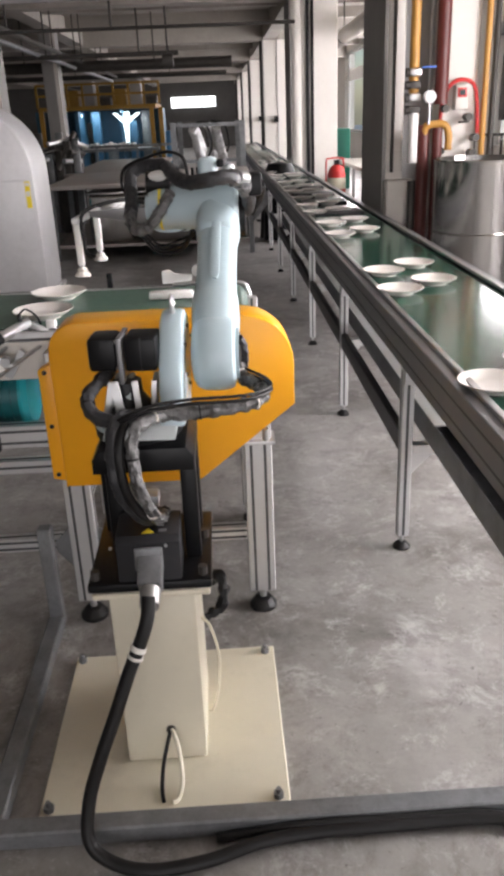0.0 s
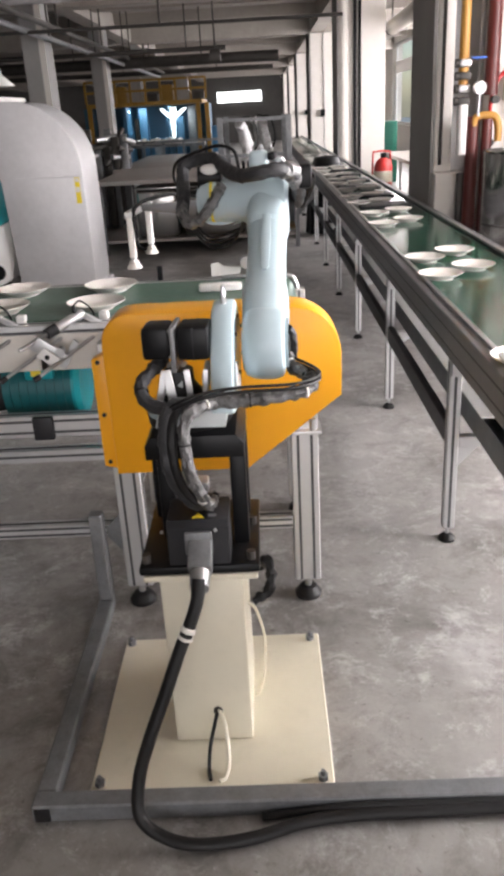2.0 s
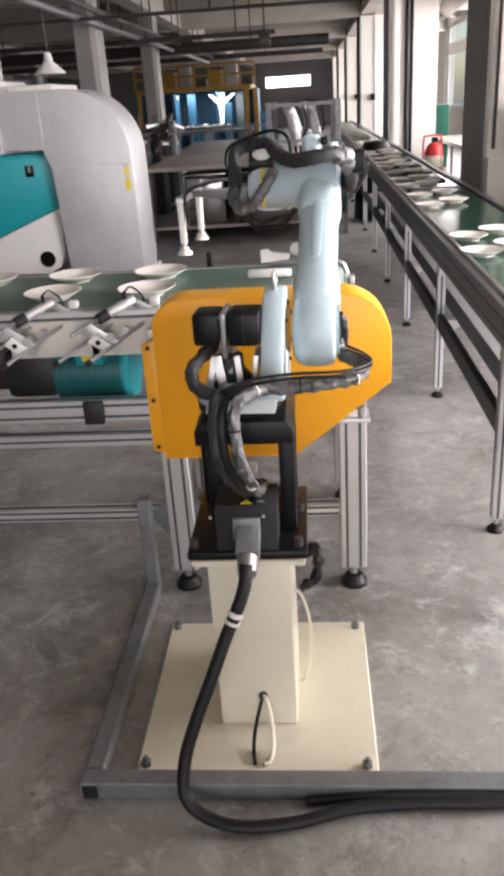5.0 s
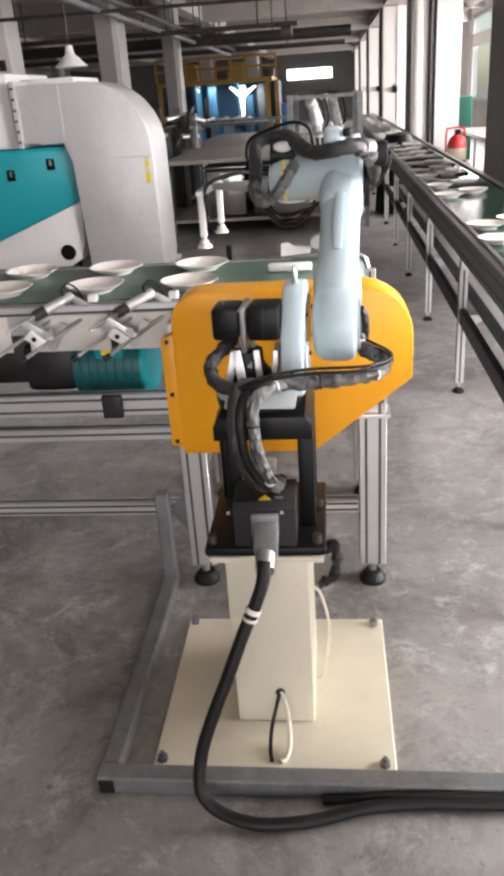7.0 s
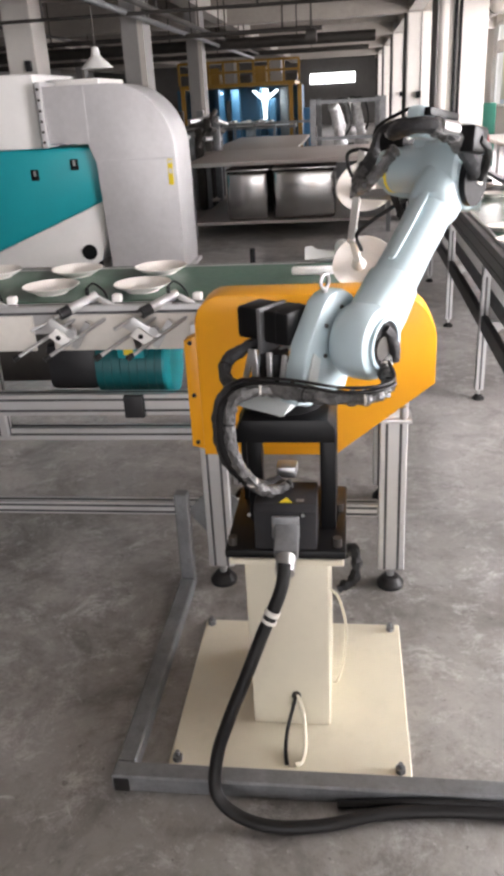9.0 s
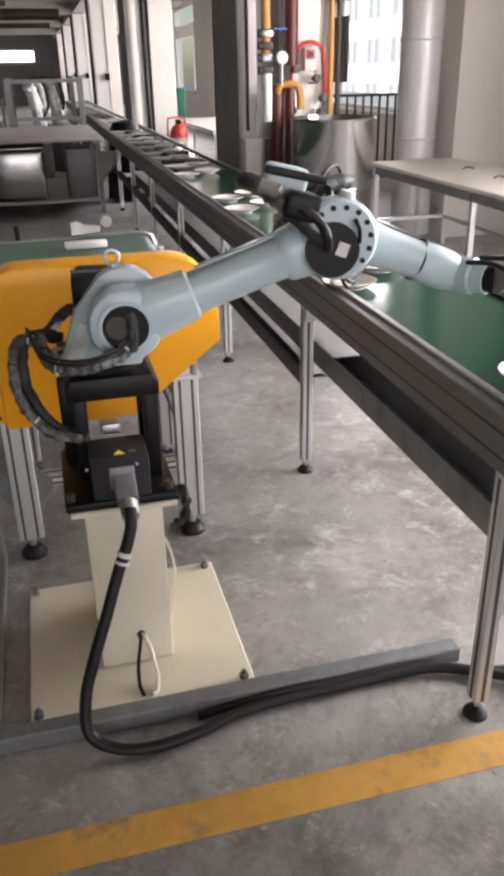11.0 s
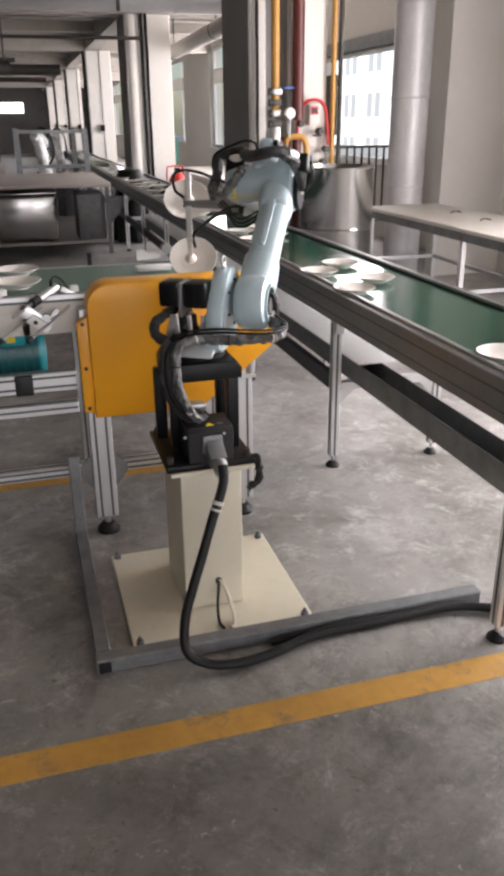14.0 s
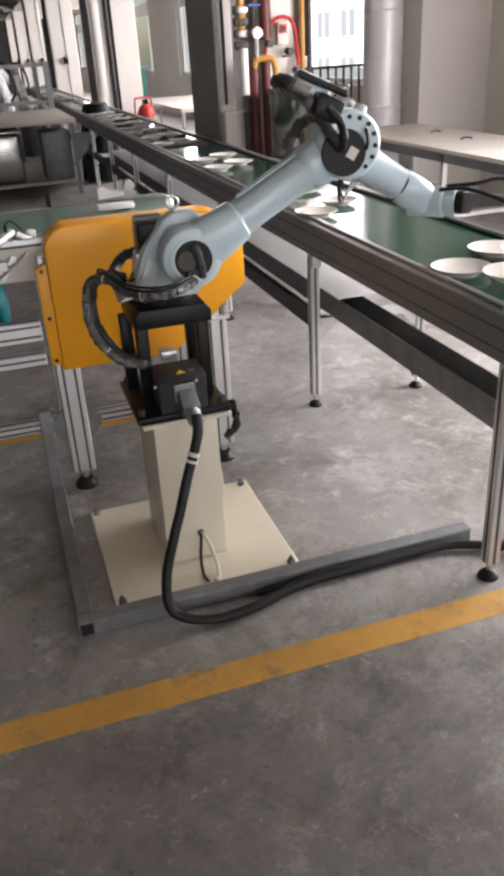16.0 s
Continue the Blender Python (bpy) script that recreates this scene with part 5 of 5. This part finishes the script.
part("upper_body", box(B(), -4.6, -2.95, MY, MY + 1.2, 1.192, 1.84, 0.03), WHITE, mach, "white upper body")
part("roof_step", box(B(), -2.949, -2.42, MY + 0.3, MY + 1.2, 1.60, 1.78, 0.02), WHITE, mach)
for x, lz in ((-3.06, 0.91), (-2.66, 0.99)):
    h = part("latch", box(B(), x - 0.04, x + 0.04, MY - 0.012, MY, lz, lz + 0.10, 0.006), BLACK, mach, "dark recessed latch")
    part("latch_key", box(B(), x - 0.012, x + 0.012, MY - 0.02, MY - 0.0121, lz + 0.04, lz + 0.09, 0.003), STEEL, h)
part("port", lathe(B(), [(0.075, 0), (0.075, 0.012), (0.0, 0.013)], 24, pose(-2.62, MY - 0.001, 0.22, 90, 0, 0)), BLACK, mach, "dark round port")
for x in (-2.6, -3.6, -4.4):
    for yy in (MY + 0.15, MY + 1.05):
        part("foot", cyl(B(), (x, yy, 0), (x, yy, 0.09), 0.05, n=14), IRON, mach)
elb = thing("duct_elbow", "grey sheet-metal duct elbow turning down to the floor", "duct")
cx, cz = -2.24, 1.12
outer = [(cx + 0.575 * math.sin(radians(a)), cz + 0.60 * math.cos(radians(a))) for a in range(0, 91, 6)]
prof = [(-2.85, 1.72)] + outer + [(-1.66, 0.15), (-1.67, 0.02), (-2.38, 0.02), (-2.42, 1.05), (-2.48, 1.22), (-2.85, 1.235)]
part("skin", slab(B(), prof, MY - 0.08, MY + 0.62, 0.008), DUCT, elb, "galvanised skin")
part("flange", box(B(), -2.90, -2.85, MY - 0.11, MY + 0.65, 1.20, 1.76, 0.004), DUCT, elb, "bolted flange")
for k in range(6):
    part("flange_bolt", cyl(B(), (-2.875, MY - 0.112, 1.25 + 0.09 * k), (-2.875, MY - 0.125, 1.25 + 0.09 * k), 0.014, n=8), IRON, elb)
part("seam", box(B(), -2.40, -1.668, MY - 0.085, MY - 0.0801, 1.06, 1.075), DUCT, elb)
part("seam", box(B(), -2.475, -2.46, MY - 0.085, MY - 0.0801, 1.235, 1.72), DUCT, elb)
lab = part("warning_label", box(B(), -1.745, -1.700, MY - 0.084, MY - 0.0802, 0.83, 1.06), YLABEL, elb, "yellow warning label")
part("label_white", box(B(), -1.740, -1.705, MY - 0.086, MY - 0.0841, 0.93, 0.975), CARD, lab)
part("label_white", box(B(), -1.740, -1.705, MY - 0.086, MY - 0.0841, 1.02, 1.05), CARD, lab)
part("bottom_flange", box(B(), -2.42, -1.63, MY - 0.11, MY + 0.65, 0.0, 0.04, 0.004), DUCT, elb)
lamp = thing("pendant_lamp", "conical white metal pendant lamp hanging from the ceiling", "lamp")
part("shade", lathe(B(), [(0.17, 0.0), (0.165, 0.01), (0.05, 0.12), (0.035, 0.20), (0.0, 0.21)], 28, pose(-2.72, 8.9, 1.90)), WHITE, lamp, "conical shade")
part("cord", cyl(B(), (-2.72, 8.9, 2.1), (-2.72, 8.9, 3.48), 0.008, n=8), IRON, lamp)

# benches and stands in the hall ---------------------------------------------
def bench(x0, x1, y0, y1, top, label, doors=()):
    t = thing("workbench", label, "workbench")
    part("top", box(B(), x0, x1, y0, y1, top - 0.05, top, 0.006), BENCH, t, "grey bench top")
    part("shelf", box(B(), x0 + 0.04, x1 - 0.04, y0 + 0.04, y1 - 0.04, 0.14, 0.17), BENCH, t)
    n = max(2, int((x1 - x0) / 1.3) + 1)
    for k in range(n):
        x = x0 + 0.05 + (x1 - x0 - 0.1) * k / (n - 1)
        for yy in (y0 + 0.05, y1 - 0.05):
            part("leg", box(B(), x - 0.025, x + 0.025, yy - 0.025, yy + 0.025, 0, top - 0.05), GALV, t)
    for a, b in doors:
        p = part("steel_bin", box(B(), a, b, y0 + 0.10, y1 - 0.1, 0.171, top - 0.12, 0.05, 3), STAIN, t, "stainless steel bin under the bench")
        part("rim", box(B(), a - 0.01, b + 0.01, y0 + 0.09, y1 - 0.09, top - 0.125, top - 0.10, 0.004), STAIN, p)
    return t


bench(-2.0, 0.42, 9.6, 11.9, 0.86, "grey workbench with stainless steel bins below", ((-1.55, -1.05), (-0.98, -0.25)))
bench(-4.6, -2.3, 9.9, 10.9, 0.86, "long grey workbench further along the hall")
bench(-2.2, -0.85, 12.0, 16.2, 0.84, "long far workbench with a bare top")
bench(-4.6, -2.9, 12.9, 15.6, 0.84, "far grey workbench beside the column")
cub = thing("cupboard", "grey steel cupboard at the end of the bench", "cupboard")
part("body", box(B(), 0.0, 0.34, 9.75, 10.4, 0.15, 0.72, 0.01), GALV, cub)
part("door", box(B(), 0.02, 0.32, 9.735, 9.749, 0.17, 0.70, 0.004), GALV, cub)
part("top_board", slab(B(), [(0.36, 0.30), (0.72, 0.68), (0.36, 0.68)], 9.8, 9.83), GALV, cub, "slanted sheet-metal guard")
cl = lathe(B(), [(0.26, 0.02), (0.25, 0.3), (0.22, 0.62), (0.19, 0.86), (0.15, 0.95), (0.0, 0.97)], 40)
for v in cl.verts:
    a = math.atan2(v.co.y, v.co.x)
    v.co.x, v.co.y = [c * (1 + 0.10 * math.sin(7 * a) * (1 - v.co.z)) for c in (v.co.x, v.co.y)]
bmesh.ops.translate(cl, vec=(0.80, 10.6, 0), verts=cl.verts)
solid("black_cover", cl, BLACK, "black cloth draped over a stand by the conveyor", "cover")
fm = thing("forming_machine", "dark cluttered forming machine with rods and hoses", "machine")
for k in range(14):
    part("upright", box(B(), -2.6 + 0.13 * (k % 5), -2.5 + 0.13 * (k % 5), 12.2 + 0.2 * (k // 5), 12.3 + 0.2 * (k // 5), 0.0, 1.05 + 0.55 * rng.random(), 0.01), (IRON, GALV, IRON)[k % 3], fm)
for k in range(8):
    part("rod", cyl(B(), (-2.7 + 0.1 * k, 12.1, 0.9 + 0.12 * (k % 4)), (-2.25 + 0.05 * k, 12.4, 1.0 + 0.1 * (k % 5)), 0.035, n=10), (IRON, STEEL)[k % 2], fm)
tray = solid("tray", box(B(), -3.05, -2.5, 9.95, 10.4, 0.861, 0.90, 0.01), PINK, "pinkish tray on the bench", "tray")
ext = thing("fire_extinguisher", "red fire extinguisher trolley by the columns", "fire extinguisher")
part("cylinder", lathe(B(), [(0.12, 0.06), (0.135, 0.10), (0.135, 0.68), (0.10, 0.76), (0.05, 0.80), (0.0, 0.81)], 28, pose(1.78, 12.3, 0.0)), RED, ext, "red cylinder")
part("label", lathe(B(), [(0.1352, 0.46), (0.1365, 0.46), (0.1365, 0.62), (0.1352, 0.62)], 28, pose(1.78, 12.3, 0.0)), CREAM, ext, "yellowish label band")
part("valve", box(B(), 1.74, 1.82, 12.26, 12.34, 0.80, 0.87, 0.01), BLACK, ext)
part("handle", tube(B(), [(1.65, 12.48, 0.3), (1.65, 12.48, 0.82), (1.70, 12.48, 0.88), (1.86, 12.48, 0.88), (1.91, 12.48, 0.82), (1.91, 12.48, 0.3)], 0.014, 8, 5), RED, ext)
for x in (1.61, 1.95):
    part("wheel", cyl(B(), (x - 0.02, 12.46, 0.09), (x + 0.02, 12.46, 0.09), 0.09, n=20), RUBBER, ext)
solid("green_cabinet", box(B(), 2.52, 2.82, 17.4, 18.0, 0.0, 1.2, 0.01), GREEN, "green metal cabinet by the window", "cabinet")
wt = thing("side_table", "pale table standing behind the columns", "table")
part("top", box(B(), 2.12, 3.2, 11.4, 14.8, 0.70, 0.75), CARD, wt)
for x in (2.17, 3.15):
    for yy in (11.5, 13.1, 14.7):
        part("leg", box(B(), x - 0.02, x + 0.02, yy - 0.02, yy + 0.02, 0, 0.70), ALU, wt)
def far_robot(m, label):
    """A small robot wrapped in silvery film, on a pedestal."""
    stand = thing("far_robot", label, "robot", m, "wrapped robots along the hall")
    part("pedestal", box(B(), -0.13, 0.13, -0.13, 0.13, 0, 0.55, 0.01), GALV, stand)
    for name, secs, mm in (("body", [(0.0, 0, 0, 0.11, 0.11), (0.12, 0, 0, 0.085, 0.10), (0.22, 0, 0, 0.11, 0.12), (0.32, 0, 0, 0.08, 0.09)], pose(0, 0, 0.55, 0, -90, 0)),
                           ("arm", [(0.0, 0, 0, 0.09, 0.09), (0.12, 0, 0, 0.065, 0.07), (0.26, 0, 0, 0.075, 0.08), (0.48, 0, 0, 0.065, 0.07)], pose(0, 0, 0.84, 0, -78, 150)),
                           ("forearm", [(-0.09, 0, 0, 0.07, 0.08), (0.1, 0, 0, 0.08, 0.08), (0.38, 0, 0, 0.045, 0.05)], pose(-0.09, 0.05, 1.31, 0, 48, 60))):
        bm = loft(B(), secs)
        bmesh.ops.subdivide_edges(bm, edges=[e for e in bm.edges if abs(e.verts[0].co.x - e.verts[1].co.x) > 0.02], cuts=4)
        for v in bm.verts:
            v.co += v.co.normalized() * 0.03 * noise.noise(v.co * 17 + Vector((3, 1, 2)))
        part(name, bm, FARROBOT, stand, "crinkled silvery wrapping", 20).matrix_basis = mm
    part("hose", tube(B(), [(0.05, 0.0, 0.9), (0.16, 0.02, 1.1), (0.10, 0.04, 1.4), (-0.05, 0.05, 1.45), (-0.12, 0.06, 1.32)], 0.018, 8, 6), RUBBER, stand, "black hose loop")
    return stand


far_robot(pose(-0.22, 13.0, 0), "small robot wrapped in silvery film behind the bench")
far_robot(pose(0.12, 14.3, 0, 0, 0, 40), "second film-wrapped robot beside the long conveyor")
far_robot(pose(-0.05, 18.2, 0, 0, 0, -30), "distant film-wrapped robot near the conveyor")
fence = thing("safety_frame", "grey steel safety frame round the far robot", "frame")
for x in (-0.62, 0.40):
    for yy in (12.5, 15.0):
        part("post", box(B(), x - 0.04, x + 0.04, yy - 0.04, yy + 0.04, 0, 1.47), GALV, fence)
for z in (0.9, 1.40):
    part("rail", box(B(), -0.58, 0.36, 12.48, 12.52, z, z + 0.05), GALV, fence)

# far end: blue booths under an ochre gallery --------------------------------
gal = thing("gallery", "ochre steel gallery with rails over the booths", "gallery")
GYY = 24.0
part("deck", box(B(), -4.9, -1.62, GYY, GYY + 2.5, 1.84, 1.94), OCHRE, gal)
for k in range(9):
    x = -4.9 + 3.4 * k / 8
    part("rail_post", box(B(), x - 0.03, x + 0.03, GYY, GYY + 0.06, 1.94, 2.52), OCHRE, gal)
for z in (2.20, 2.47):
    part("hand_rail", box(B(), -4.9, -1.5, GYY - 0.002, GYY + 0.058, z, z + 0.06), OCHRE, gal)
for x in (-4.85, -1.75, -1.5):
    part("post", box(B(), x - 0.06, x + 0.06, GYY + 0.1, GYY + 0.22, 0, 1.84), OCHRE, gal)
for k in range(7):
    x = -4.6 + 0.45 * k
    part("stored_box", box(B(), x, x + 0.32, GYY + 0.5, GYY + 1.1, 1.94, 2.15 + 0.22 * (k % 3), 0.01), (IRON, OCHRE, GREYCOL)[k % 3], gal)
booth = thing("spray_booth", "blue spray booth with a bright lamp inside", "booth")
part("back", box(B(), -5.0, -1.6, GYY + 2.4, GYY + 2.5, 0, 1.83), BLUE, booth)
for x in (-5.0, -3.9, -2.7, -1.55):
    part("divider", box(B(), x - 0.05, x + 0.05, GYY + 0.3, GYY + 2.4, 0, 1.83), BLUE, booth)
part("counter", box(B(), -5.0, -1.6, GYY - 0.3, GYY + 0.6, 0.72, 0.80), GALV, booth)
part("rail", box(B(), -5.0, -1.0, GYY - 1.0, GYY - 0.95, 0.85, 0.92), GALV, booth)
for k in range(8):
    x = -4.9 + 0.55 * k
    part("post", box(B(), x - 0.03, x + 0.03, GYY - 1.0, GYY - 0.95, 0, 0.85), GALV, booth)
part("lamp_panel", slab(B(), [(-2.86, 1.72), (-2.58, 1.45), (-2.54, 0.95), (-2.46, 0.95), (-2.42, 1.45), (-2.08, 1.72), (-2.16, 1.74), (-2.38, 1.60), (-2.40, 1.76), (-2.54, 1.76), (-2.58, 1.60), (-2.78, 1.74)], GYY + 0.2, GYY + 0.22), LAMP, booth, "bright lamp panel")
part("spot", ball(B(), (-3.9, GYY + 0.9, 1.70), 0.07, u=12, v=8), LAMP, booth, "bright lamp")
part("spot", ball(B(), (-4.6, GYY + 0.9, 1.65), 0.05, u=12, v=8), LAMP, booth, "bright lamp")
for k in range(14):
    x = -4.0 + 0.13 * k
    solid("plate_stack", lathe(B(), [(0.05, 0), (0.075, 0.02), (0.075, 0.10 + 0.03 * (k % 3)), (0.0, 0.12 + 0.03 * (k % 3))], 14, pose(x, GYY - 0.1, 0.80)), PLATE, "stack of pale plates on the booth counter", "plates", group="plate stacks")
for k in range(10):
    x, yy = -4.7 + 0.36 * k, GYY + 1.2 + 0.3 * (k % 3)
    solid("booth_equipment", box(B(), x, x + 0.25, yy, yy + 0.3, 0.0, 0.9 + 0.3 * (k % 4), 0.02), (BLUE, GALV, IRON)[k % 3], "blue-grey equipment in the booth", "equipment", group="booth equipment")
fw = thing("window_99", "row of windows high in the far wall, panes glowing as daylight", "window", kind="structure")
# panes glow by themselves; solid wall lies behind them
for k in range(3):
    part("pane", box(B(), -2.2 + 0.80 * k, -1.45 + 0.80 * k, 45.64, 45.69, 2.05, 2.55), SKYM, fw)
# services under the ceiling
for z, yy, r in ((2.48, 9.9, 0.020), (2.46, 13.4, 0.035), (2.52, 16.9, 0.10), (2.62, 23.0, 0.06)):
    run = thing("ceiling_pipe", "dark pipe slung across the hall under the beams", "pipe")
    part("pipe_run", cyl(B(), (-13.99, yy, z), (0.95 if yy < 10 else -0.5 if yy < 14 else 0.4, yy, z), r, n=16), IRON, run)
    for x in (-9, -6, -3.6, -1.1):
        part("hanger", cyl(B(), (x, yy, z), (x, yy, 3.48), 0.014, n=8), IRON, run)
for x, z in ((-2.62, 2.50), (-2.50, 2.60), (-6.2, 2.9)):
    run = thing("service_pipe", "pipe on hangers running along the hall", "pipe")
    part("pipe_run", cyl(B(), (x, 4.0, z), (x, 22.8 if x > -4 else 44, z), 0.035, n=12), GALV if z < 2.55 else IRON, run)
    for yy in range(5, 22, 3):
        part("hanger", cyl(B(), (x, yy, z), (x, yy, 3.48), 0.012, n=8), IRON, run)
big = thing("round_duct", "large pale insulated duct slung across the hall", "duct")
part("pipe", cyl(B(), (-13.99, 9.55, 2.88), (1.9, 9.55, 2.88), 0.165, n=32), DUCT, big)
for k in range(30):
    part("band", cyl(B(), (-13.2 + 0.5 * k, 9.55, 2.88), (-13.17 + 0.5 * k, 9.55, 2.88), 0.171, n=32), DUCT, big, "raised seam band")
for x in (-7.0, -4.0, -1.0, 0.62):
    part("hanger", box(B(), x - 0.02, x + 0.02, 9.36, 9.38, 2.70, 3.48), IRON, big, "dark strap hanger")
vent = thing("vent_pipe", "pale round duct slung behind the columns", "duct")
part("pipe", cyl(B(), (2.16, 17.0, 2.60), (2.14, 7.2, 2.76), 0.115, n=20), PLASTER, vent)
for yy in (8.0, 11.0, 14.0, 16.8):
    part("hanger", cyl(B(), (2.15, yy, 2.65), (2.15, yy, 3.48), 0.012, n=8), IRON, vent)
    part("clamp", cyl(B(), (2.15, yy - 0.02, 2.747 - 0.01633 * (yy - 8)), (2.15, yy + 0.02, 2.7463 - 0.01633 * (yy - 8)), 0.121, n=20), IRON, vent, "dark pipe clamp")
fan = thing("ceiling_fan", "dark fan housing hung under a beam", "fan")
part("housing", cyl(B(), (-0.74, 13.3, 2.34), (-0.58, 13.3, 2.34), 0.11, n=20), IRON, fan)
part("rod", cyl(B(), (-0.66, 13.3, 2.42), (-0.66, 13.3, 3.48), 0.015, n=8), IRON, fan)

motions()
